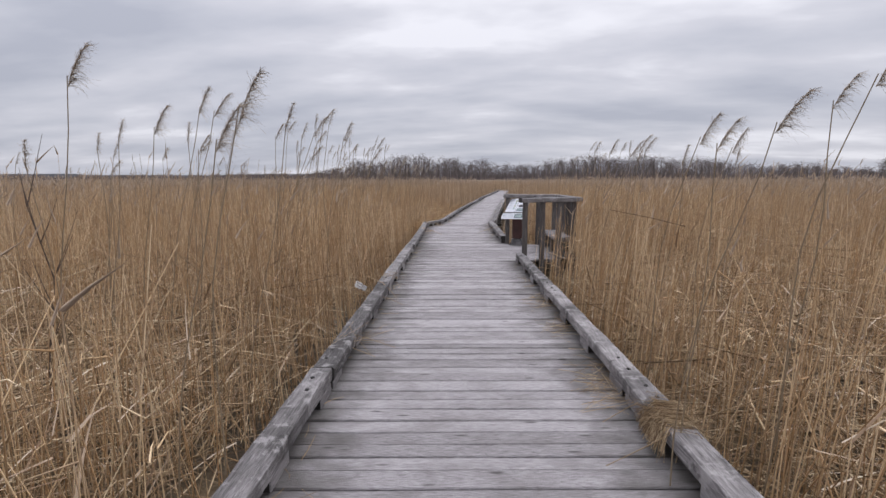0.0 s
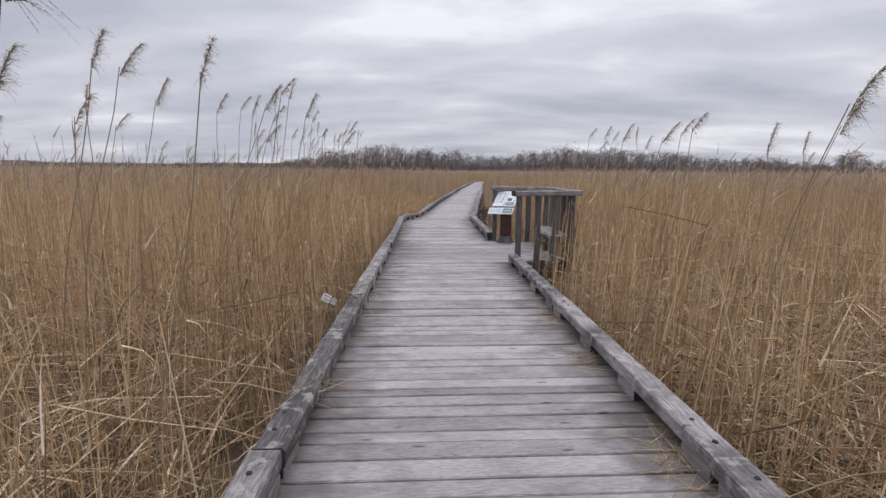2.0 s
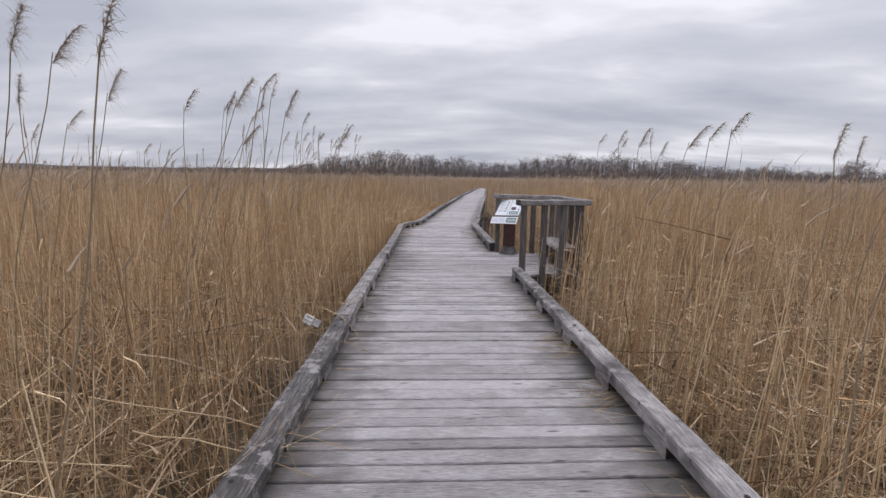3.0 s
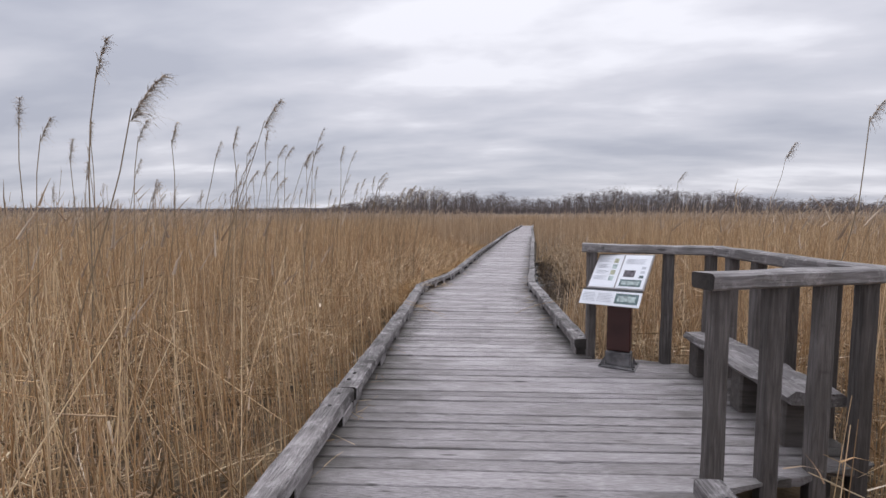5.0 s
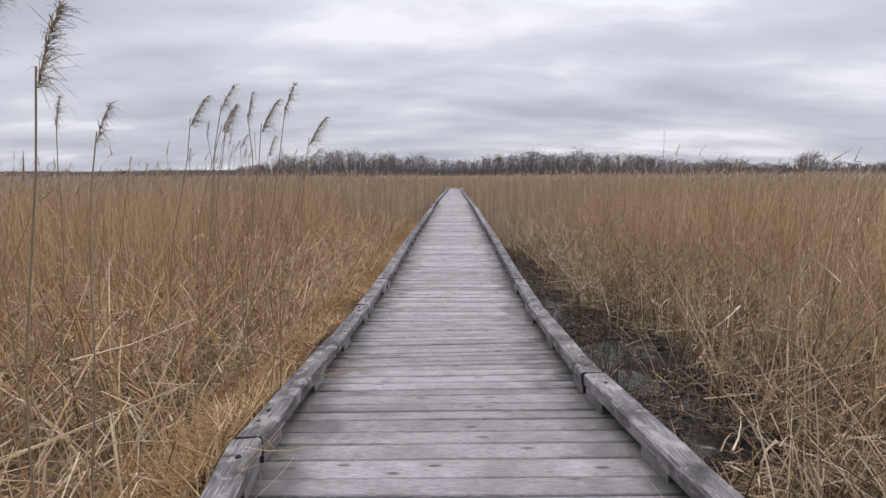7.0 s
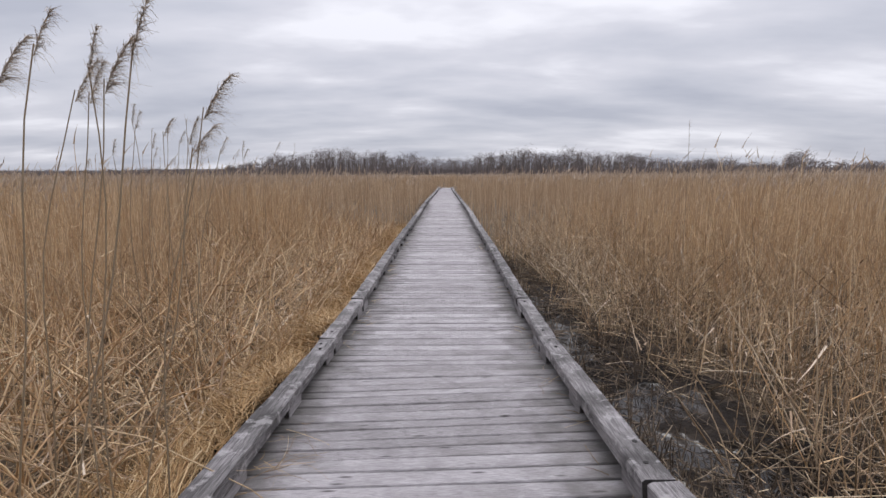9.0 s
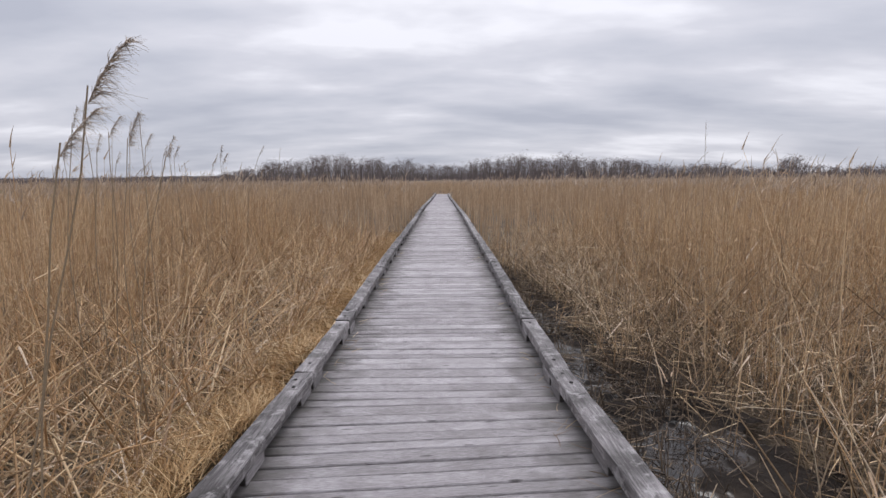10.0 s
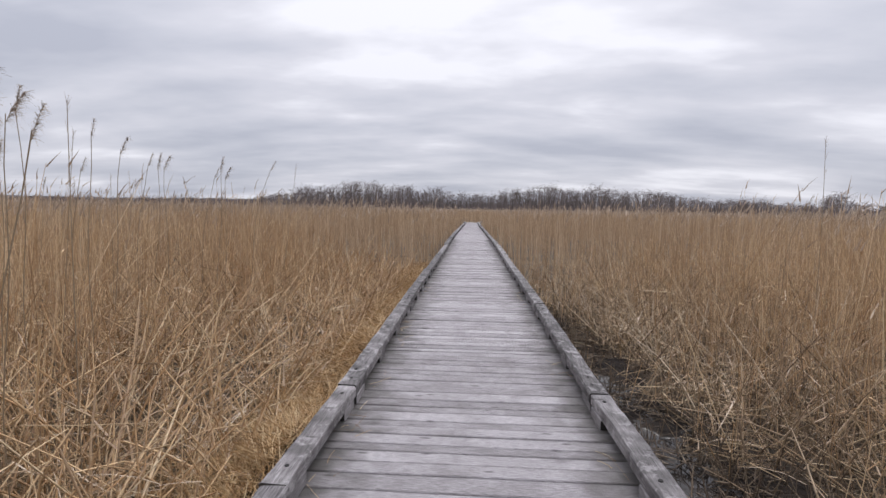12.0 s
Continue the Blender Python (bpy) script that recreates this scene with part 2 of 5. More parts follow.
DARKBAR = plain_material("panel_gap", (0.05, 0.052, 0.055), 0.5)
PRINT = plain_material("grey_print", (0.50, 0.52, 0.56), 0.5, 0.0, 0.1)
OLIVE = plain_material("olive_print", (0.36, 0.37, 0.26), 0.5, 0.0, 0.3, 60)
TEAL = plain_material("teal_print", (0.10, 0.15, 0.15), 0.5, 0.0, 0.3, 40)
PALETEAL = plain_material("pale_teal_print", (0.36, 0.43, 0.42), 0.5, 0.0, 0.3, 40)
PHOTO = plain_material("dark_photo_print", (0.06, 0.05, 0.06), 0.4, 0.0, 0.8, 40)
PLASTIC = plain_material("white_plastic", (0.55, 0.53, 0.51), 0.3, 0.0, 0.15)
SMOKED = plain_material("smoky_plastic", (0.26, 0.24, 0.23), 0.2, 0.0, 0.2)
# pale bluish grey: the haze of distance is mixed into the colour
HAZED_HILL = plain_material("distant_hill", (0.30, 0.31, 0.34), 1.0, 0.0, 0.2, 0.02)


def ground_material():
    m, b, N, L = material("marsh_ground")
    tc = N("ShaderNodeTexCoord")
    a = N("ShaderNodeTexNoise")
    a.inputs["Scale"].default_value, a.inputs["Detail"].default_value = 2.0, 9.0
    L(tc.outputs["Object"], a.inputs[0])
    r = ramp_node(N, [(0.3, (0.035, 0.026, 0.018)), (0.5, (0.085, 0.06, 0.036)), (0.72, (0.19, 0.135, 0.075))])
    L(a.outputs["Fac"], r.inputs[0])
    # the wet hollow beside the walk is black mud
    mp = N("ShaderNodeMapping")
    mp.inputs["Location"].default_value, mp.inputs["Scale"].default_value = (-0.32 / 1.1, -14.45 / 2.6, 0.0), (1 / 1.1, 1 / 2.6, 1.0)
    L(tc.outputs["Object"], mp.inputs[0])
    vl = N("ShaderNodeVectorMath")
    vl.operation = "LENGTH"
    L(mp.outputs[0], vl.inputs[0])
    wob = N("ShaderNodeMath")
    wob.operation = "ADD"
    L(vl.outputs["Value"], wob.inputs[0]), L(a.outputs["Fac"], wob.inputs[1])
    wet = ramp_node(N, [(0.66, (1, 1, 1)), (0.98, (0, 0, 0))])
    sc = N("ShaderNodeMath")
    sc.operation = "MULTIPLY"
    sc.inputs[1].default_value = 0.7
    L(wob.outputs[0], sc.inputs[0]), L(sc.outputs[0], wet.inputs[0])
    wm = N("ShaderNodeMixRGB")
    wm.inputs[2].default_value = (0.026, 0.02, 0.016, 1)
    L(wet.outputs[0], wm.inputs[0]), L(r.outputs[0], wm.inputs[1]), L(wm.outputs[0], b.inputs["Base Color"])
    b.inputs["Roughness"].default_value = 0.95
    f = N("ShaderNodeTexNoise")
    f.inputs["Scale"].default_value, f.inputs["Detail"].default_value = 40.0, 6.0
    L(tc.outputs["Object"], f.inputs[0])
    bp = N("ShaderNodeBump")
    bp.inputs["Strength"].default_value, bp.inputs["Distance"].default_value = 0.8, 0.03
    L(f.outputs["Fac"], bp.inputs["Height"]), L(bp.outputs[0], b.inputs["Normal"])
    return m


def mud_material():
    m, b, N, L = material("wet_mud")
    tc = N("ShaderNodeTexCoord")
    a = N("ShaderNodeTexNoise")
    a.inputs["Scale"].default_value, a.inputs["Detail"].default_value = 5.0, 8.0
    L(tc.outputs["Object"], a.inputs[0])
    r = ramp_node(N, [(0.35, (0.012, 0.010, 0.009)), (0.55, (0.024, 0.019, 0.016)), (0.75, (0.05, 0.039, 0.03))])
    L(a.outputs["Fac"], r.inputs[0]), L(r.outputs[0], b.inputs["Base Color"])
    # standing water lies in the hollows, at z = 0 of the sheet
    z, wet = N("ShaderNodeSeparateXYZ"), N("ShaderNodeMapRange")
    L(tc.outputs["Object"], z.inputs[0]), L(z.outputs["Z"], wet.inputs["Value"])
    wet.inputs["From Min"].default_value, wet.inputs["From Max"].default_value = 0.0005, 0.004
    for name, dry in (("Roughness", 0.9), ("Specular IOR Level", 0.12)):
        k = N("ShaderNodeMapRange")
        k.inputs["To Min"].default_value, k.inputs["To Max"].default_value = 0.06 if dry > 0.5 else 0.5, dry
        L(wet.outputs[0], k.inputs["Value"]), L(k.outputs[0], b.inputs[name])
    f = N("ShaderNodeTexNoise")
    f.inputs["Scale"].default_value, f.inputs["Detail"].default_value = 26.0, 6.0
    L(tc.outputs["Object"], f.inputs[0])
    bp = N("ShaderNodeBump")
    bp.inputs["Strength"].default_value, bp.inputs["Distance"].default_value = 0.6, 0.03
    L(f.outputs["Fac"], bp.inputs["Height"]), L(bp.outputs[0], b.inputs["Normal"]), L(wet.outputs[0], bp.inputs["Strength"])
    return m


GROUND, MUD = ground_material(), mud_material()

# ------------------------------------------------------------------ building helpers


def part(name, bm, mat, parent=None, label="", smooth=False):
    me = bpy.data.meshes.new(name)
    bm.to_mesh(me)
    bm.free()
    me.materials.append(mat)
    if smooth:
        me.polygons.foreach_set("use_smooth", [True] * len(me.polygons))
    ob = new(name, me)
    ob.parent = parent
    if label:
        tagged(ob, label)
    return ob


def thing(name, m, label, category, group="", kind=""):
    ob = new(name)
    ob.empty_display_size = 0.1
    ob.matrix_world = m
    return tagged(ob, label, category, group, kind)


def box(lo, hi, bevel=0.0, m=None, bm=None):
    bm = bm or bmesh.new()
    c = [(lo[k] + hi[k]) / 2 for k in range(3)]
    s = [hi[k] - lo[k] for k in range(3)]
    made = bmesh.ops.create_cube(bm, size=1, matrix=Matrix.LocRotScale(c, None, s))["verts"]
    if bevel:
        edges = list({e for v in made for e in v.link_edges})
        out = bmesh.ops.bevel(bm, geom=edges, offset=bevel, segments=1, affect="EDGES", profile=0.5)
        made = list({v for v in bm.verts if v.is_valid}) if m is not None and len(bm.verts) == len(out["verts"]) else made
    if m is not None:
        bmesh.ops.transform(bm, matrix=m, verts=[v for v in bm.verts])
    return bm


def beam_mesh(width, height, length, seed, worn=0.004, cuts=None, bevel=0.008, axis="y"):
    """A worn timber lying along its axis from 0 to length, its underside at z = 0: chamfered section, uneven along its length."""
    r = random.Random(seed)
    n = cuts or max(2, int(length / 0.12))
    w, h, b = width / 2, height, bevel
    sect = [(-w + b, 0), (w - b, 0), (w, b), (w, h - b), (w - b, h), (-w + b, h), (-w, h - b), (-w, b)]
    bm = bmesh.new()
    rings = []
    for i in range(n + 1):
        y = length * i / n
        ring = []
        for k, (x, z) in enumerate(sect):
            e = worn * (1.6 if k in (3, 4, 5, 6) else 0.6)
            px, pz = x + r.uniform(-e, e), z + r.uniform(-e, e * 0.4)
            ring.append(bm.verts.new((px, y, pz) if axis == "y" else (y, -px, pz) if axis == "x" else (px, pz - h / 2, y)))
        rings.append(ring)
    for a, c in zip(rings, rings[1:]):
        for k in range(8):
            bm.faces.new((a[k], a[(k + 1) % 8], c[(k + 1) % 8], c[k]))
    bm.faces.new(rings[0][::-1])
    bm.faces.new(rings[-1])
    bmesh.ops.recalc_face_normals(bm, faces=bm.faces)
    return bm


def stalks(base, tip, radius, bend=None, segments=2, taper=0.35):
    """Vertices and faces of three-sided tapering stalks from base to tip, bowed by bend."""
    n = len(base)
    d = tip - base
    ln = np.linalg.norm(d, axis=1, keepdims=True) + 1e-9
    d = d / ln
    ref = np.where(np.abs(d[:, 2:3]) > 0.8, np.array([[1.0, 0, 0]]), np.array([[0, 0, 1.0]]))
    u = np.cross(d, ref)
    u /= np.linalg.norm(u, axis=1, keepdims=True) + 1e-9
    v = np.cross(d, u)
    rings = []
    for s in range(segments + 1):
        f = s / segments
        c = base + (tip - base) * f
        if bend is not None:
            c = c + bend * (f * f)
        r = (radius * (1 - (1 - taper) * f))[:, None]
        for k in range(3):
            a = 2 * math.pi * k / 3
            rings.append(c + (u * math.cos(a) + v * math.sin(a)) * r)
    verts = np.stack(rings, 1).reshape(-1, 3)
    per = 3 * (segments + 1)
    quads = []
    for s in range(segments):
        for k in range(3):
            a, b2 = s * 3 + k, s * 3 + (k + 1) % 3
            quads.append((a, b2, b2 + 3, a + 3))
    faces = (np.arange(n)[:, None, None] * per + np.array(quads)[None]).reshape(-1, 4)
    return verts, faces


def tube(points, radii):
    """One unbroken three-sided stem through the points."""
    pts = np.array([tuple(p) for p in points], float)
    d = np.gradient(pts, axis=0)
    d /= np.linalg.norm(d, axis=1, keepdims=True) + 1e-9
    ref = np.array([1.0, 0, 0]) if abs(d[0, 2]) > 0.7 else np.array([0, 0, 1.0])
    u = np.cross(d, ref)
    u /= np.linalg.norm(u, axis=1, keepdims=True) + 1e-9
    v = np.cross(d, u)
    rings = [pts + (u * math.cos(a) + v * math.sin(a)) * np.asarray(radii, float)[:, None] for a in (0, 2 * math.pi / 3, 4 * math.pi / 3)]
    verts = np.stack(rings, 1).reshape(-1, 3)
    faces = [(k * 3 + a, k * 3 + (a + 1) % 3, k * 3 + 3 + (a + 1) % 3, k * 3 + 3 + a) for k in range(len(pts) - 1) for a in range(3)]
    return verts, np.array(faces)


def quad_object(name, chunks, mat, parent=None):
    verts = np.concatenate([c[0] for c in chunks])
    shift, faces = 0, []
    for v, f in chunks:
        faces.append(f + shift)
        shift += len(v)
    faces = np.concatenate(faces).astype(np.int32)
    me = bpy.data.meshes.new(name)
    me.vertices.add(len(verts))
    me.vertices.foreach_set("co", verts.astype(np.float32).ravel())
    me.loops.add(faces.size)
    me.loops.foreach_set("vertex_index", faces.ravel())
    me.polygons.add(len(faces))
    me.polygons.foreach_set("loop_start", np.arange(0, faces.size, 4, dtype=np.int32))
    me.update(calc_edges=True)
    me.materials.append(mat)
    ob = new(name, me)
    ob.parent = parent
    return ob


def value_noise(x, y, scale, seed):
    """Smooth noise from 0 to 1 over the plan."""
    g = np.random.default_rng(seed).random((64, 64))
    u, v = np.asarray(x) / scale, np.asarray(y) / scale
    i, j = np.floor(u).astype(int), np.floor(v).astype(int)
    f, h = u - i, v - j
    f, h = f * f * (3 - 2 * f), h * h * (3 - 2 * h)
    i0, i1, j0, j1 = i % 64, (i + 1) % 64, j % 64, (j + 1) % 64
    return (g[i0, j0] * (1 - f) + g[i1, j0] * f) * (1 - h) + (g[i0, j1] * (1 - f) + g[i1, j1] * f) * h


# ------------------------------------------------------------------ plan
GROUND_Z = -0.30
LEFT_Y, LEFT_X = [-3, 4, 10.6, 11.9, 12.4, 13.1, 13.8, 14.6, 16.8, 19.7, 28, 38, 47], [0.15, -0.63, -1.35, -1.51, -1.57, -1.60, -1.59, -1.54, -1.47, -1.41, -1.24, -0.93, -0.72]
RIGHT_Y, RIGHT_X = [-3, 4.1, 10.2, 12.3, 13, 14.1, 18.4, 24.2, 38.5, 47], [1.64, 0.78, 0.055, -0.185, -0.24, -0.235, -0.18, -0.09, 0.0, 0.15]
# the walk sags where its two stretches meet, and climbs back slowly
SAG_Y, SAG_Z = [12.4, 13.2, 14.5, 15.4, 17.5, 21, 30], [0.0, -0.05, -0.12, -0.12, -0.07, -0.04, 0.0]
DECK_END = 47.0


def deck_z(y):
    return float(np.interp(y, SAG_Y, SAG_Z))


def deck_pitch(a, b, run):
    return Matrix.Rotation(math.atan2(deck_z(b) - deck_z(a), run), 4, "X")


def left_at(y):
    return np.interp(y, LEFT_Y, LEFT_X)


def right_at(y):
    return np.interp(y, RIGHT_Y, RIGHT_X)


def heading_at(y):
    """dx/dy of the walk's middle line."""
    return float(np.interp(y, [3, 9, 11, 12.3, 12.9, 13.8, 14.5], [-0.14, -0.135, -0.10, -0.01, -0.02, -0.06, 0.01]))


# corners of the look-out bay: near end at the walk, near outer, far outer, far end at the walk
BAY = [(0.303, 8.48), (0.985, 8.78), (0.84, 9.91), (0.095, 10.06)]


def inside_bay(x, y, grow=0.0):
    x, y = np.asarray(x, float), np.asarray(y, float)
    ok = np.ones(np.broadcast(x, y).shape, bool)
    for (ax, ay), (bx, by) in zip(BAY, BAY[1:]):
        ln = math.hypot(bx - ax, by - ay)
        ok &= ((bx - ax) * (y - ay) - (by - ay) * (x - ax)) / ln > -grow
    return ok & (x > -0.5)


# ------------------------------------------------------------------ ground, far woods
def ground():
    bm = bmesh.new()
    xs = [-1500, -300, -60, -20] + [x * 0.5 for x in range(-20, 21)] + [20, 60, 300, 1500]
    ys = [-400, -60, -12] + [y * 0.5 for y in range(-8, 61)] + [45, 70, 140, 300, 2500]
    grid = []
    for y in ys:
        row = []
        for x in xs:
            near = abs(x) < 15 and -6 < y < 40
            z = GROUND_Z + (0.05 * noise.noise((x * 0.9, y * 0.9, 0)) if near else 0)
            mud = math.exp(-(((x - 0.35) / 0.75) ** 2 + ((y - 14.4) / 1.7) ** 2))
            row.append(bm.verts.new((x, y, z - 0.09 * mud)))
        grid.append(row)
    for a, b in zip(grid, grid[1:]):
        for k in range(len(xs) - 1):
            bm.faces.new((a[k], a[k + 1], b[k + 1], b[k]))
    ob = part("ground", bm, GROUND)
    return tagged(ob, "brown marsh ground of dead reed litter", "ground", kind="structure")


ground()


def puddle():
    """Churned mud with water in its hollows, lying over the ground along the right kerb."""
    bm = bmesh.new()
    x0, x1, y0, y1, step = -0.62, 1.15, 12.2, 18.9, 0.035
    nx, ny = int((x1 - x0) / step), int((y1 - y0) / step)
    xs, ys = np.meshgrid(x0 + step * np.arange(nx + 1), y0 + step * np.arange(ny + 1), indexing="ij")
    wide = np.interp(ys, [12.2, 12.6, 13.0, 13.5, 14.6, 15.6, 17.2, 18.9], [0.10, 0.28, 0.85, 1.05, 0.9, 0.6, 0.5, 0.1])
    d = xs - np.interp(ys, RIGHT_Y, RIGHT_X)
    lump = np.array([[noise.noise((x * 3.2, y * 3.2, 3.0)) + 0.6 * noise.noise((x * 9, y * 9, 7.0)) + 0.3 * noise.noise((x * 22, y * 22, 1.0)) for y in ys[0]] for x in xs[:, 0]])
    edge = wide * (1 + 0.25 * lump)
    z = np.maximum(0.0, 0.042 * lump - 0.007 + 0.03 * np.clip((d / np.maximum(wide, 0.05) - 0.55) * 2, 0, 1))
    vs = [[None] * (ny + 1) for _ in range(nx + 1)]
    for a in range(nx):
        for b in range(ny):
            if d[a, b] > -0.12 and d[a, b] < edge[a, b]:
                q = []
                for i, j in ((a, b), (a + 1, b), (a + 1, b + 1), (a, b + 1)):
                    if vs[i][j] is None:
                        vs[i][j] = bm.verts.new((xs[i, j], ys[i, j], z[i, j]))
                    q.append(vs[i][j])
                bm.faces.new(q)
    ob = part("water", bm, MUD, smooth=True)
    ob.location = (0, 0, -0.295)
    return tagged(ob, "shallow dark puddle over wet mud beside boardwalk", "puddle", kind="structure")


puddle()


def far_woods():
    """Bare winter woods along the horizon."""
    r = np.random.default_rng(11)
    cx, cy = -0.9, 12.0
    # bearing in degrees to the right of straight ahead; height of the crowns
    bear = [-60, -40, -24, -21, -15, -11, -5, -2, 1.5, 5, 11, 17, 22, 27, 31, 34, 60]
    high = [3.0, 3.6, 5.0, 11.0, 15.5, 17.0, 14.8, 11.4, 10.6, 14.8, 16.6, 17.0, 13.2, 9.4, 8.6, 7.6, 7.0]
    chunks = []
    n = 1500
    th = r.uniform(-60, 60, n)
    dist = r.uniform(205, 265, n)
    lump = value_noise(th + 90, th * 0 + 3.3, 1.7, 41)
    hh = np.interp(th, bear, high) * (0.70 + 0.34 * lump) * r.uniform(0.85, 1.05, n) * dist / 230
    hh = np.where(np.abs(th - 36.8) < 0.9, r.uniform(8.5, 10.8, n), hh)
    x, y = cx + dist * np.sin(np.radians(th)), cy + dist * np.cos(np.radians(th))
    base = np.stack([x, y, np.full(n, GROUND_Z)], 1)
    tip = base + np.stack([r.normal(0, 0.6, n), r.normal(0, 0.6, n), hh * 0.84], 1)
    chunks.append(stalks(base, tip, 0.05 + 0.006 * hh, segments=2, taper=0.25))
    for level in range(9):
        f = r.uniform(0.22, 0.92, n)
        b0 = base + (tip - base) * f[:, None]
        ln = hh * r.uniform(0.16, 0.36, n)
        a = r.uniform(0, 2 * math.pi, n)
        el = r.uniform(0.15, 1.15, n)
        t0 = b0 + np.stack([np.cos(a) * np.cos(el), np.sin(a) * np.cos(el), np.sin(el)], 1) * ln[:, None]
        t0[:, 2] = np.minimum(t0[:, 2], GROUND_Z + hh * 0.97)
        chunks.append(stalks(b0, t0, np.full(n, 0.05), segments=1, taper=0.3))
        for twig in range(3):
            g = r.uniform(0.25, 1.0, n)
            b1 = b0 + (t0 - b0) * g[:, None]
            t1 = b1 + np.stack([r.normal(0, 1.1, n), r.normal(0, 1.1, n), r.uniform(-0.4, 1.2, n)], 1)
            chunks.append(stalks(b1, t1, np.full(n, 0.05), segments=1, taper=0.3))
    # scrub at the wood's foot
    m = 13000
    th = r.uniform(-62, 62, m)
    dist = r.uniform(185, 230, m)
    b = np.stack([cx + dist * np.sin(np.radians(th)), cy + dist * np.cos(np.radians(th)), np.full(m, GROUND_Z)], 1)
    t = b + np.stack([r.normal(0, 0.5, m), r.normal(0, 0.5, m), r.uniform(1.2, 1.0 + 0.5 * np.interp(th, bear, high), m)], 1)
    chunks.append(stalks(b, t, r.uniform(0.08, 0.24, m), segments=1, taper=0.15))
    ob = quad_object("far_woods", chunks, BARK)
    return tagged(ob, "bare grey-brown winter woods along the horizon", "woods", kind="stuff")


far_woods()


# low band of far land, its haze painted by the material
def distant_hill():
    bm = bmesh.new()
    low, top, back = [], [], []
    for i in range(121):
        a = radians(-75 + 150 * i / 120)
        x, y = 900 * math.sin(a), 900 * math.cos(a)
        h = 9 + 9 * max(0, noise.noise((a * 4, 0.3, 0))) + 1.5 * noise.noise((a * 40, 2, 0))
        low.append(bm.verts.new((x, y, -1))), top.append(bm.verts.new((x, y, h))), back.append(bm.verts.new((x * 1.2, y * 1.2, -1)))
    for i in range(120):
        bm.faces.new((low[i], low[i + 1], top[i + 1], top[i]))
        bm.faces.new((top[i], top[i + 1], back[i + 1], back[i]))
    return tagged(part("backdrop", bm, HAZED_HILL), "pale hazy line of distant land", "distant land", kind="structure")


distant_hill()

# ------------------------------------------------------------------ boardwalk frame and kerbs
boardwalk = thing("boardwalk", Matrix(), "weathered grey timber boardwalk across a reed marsh", "boardwalk", kind="structure")


def boardwalk_frame():
    """Stringers under the planks and the piles that carry them."""
    for side, inset in ((left_at, 0.05), (right_at, -0.05), (None, 0)):
        ys = list(np.arange(-2.5, 12, 2.5)) + [12.4, 13.2, 14.5, 15.4, 17.5] + list(np.arange(20, DECK_END, 2.5)) + [DECK_END]
        for a, b in zip(ys, ys[1:]):
            xa, xb = [((left_at(t) + right_at(t)) / 2 if side is None else side(t) + inset) for t in (a, b)]
            ln = math.hypot(xb - xa, b - a)
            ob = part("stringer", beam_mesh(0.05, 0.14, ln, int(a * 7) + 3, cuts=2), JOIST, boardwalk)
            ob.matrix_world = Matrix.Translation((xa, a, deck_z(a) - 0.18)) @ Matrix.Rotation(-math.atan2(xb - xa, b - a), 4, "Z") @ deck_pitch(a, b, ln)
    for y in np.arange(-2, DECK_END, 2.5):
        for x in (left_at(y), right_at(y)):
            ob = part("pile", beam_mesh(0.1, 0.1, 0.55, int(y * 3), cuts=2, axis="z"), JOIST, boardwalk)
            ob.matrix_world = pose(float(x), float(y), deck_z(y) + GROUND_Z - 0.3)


boardwalk_frame()

KERB_TOP, KERB_H = 0.106, 0.059


def bolt_mesh():
    bm = bmesh.new()
    bmesh.ops.create_cone(bm, cap_ends=True, segments=10, radius1=0.010, radius2=0.008, depth=0.006)
    me = bpy.data.meshes.new("bolt")
    bm.to_mesh(me)
    bm.free()
    me.materials.append(IRON)
    return me


BOLT = bolt_mesh()


def block_mesh():
    bm = box((-0.046, -0.085, -0.002), (0.046, 0.085, KERB_TOP - KERB_H + 0.003), 0.004)
    me = bpy.data.meshes.new("block")
    bm.to_mesh(me)
    bm.free()
    me.materials.append(POST_PALE)
    me.materials.append(SHADED_END)
    # end faces painted dark as if in shade, sides left pale
    for f in me.polygons:
        if abs(f.normal.y) > 0.9:
            f.material_index = 1
    return me


BLOCK = block_mesh()


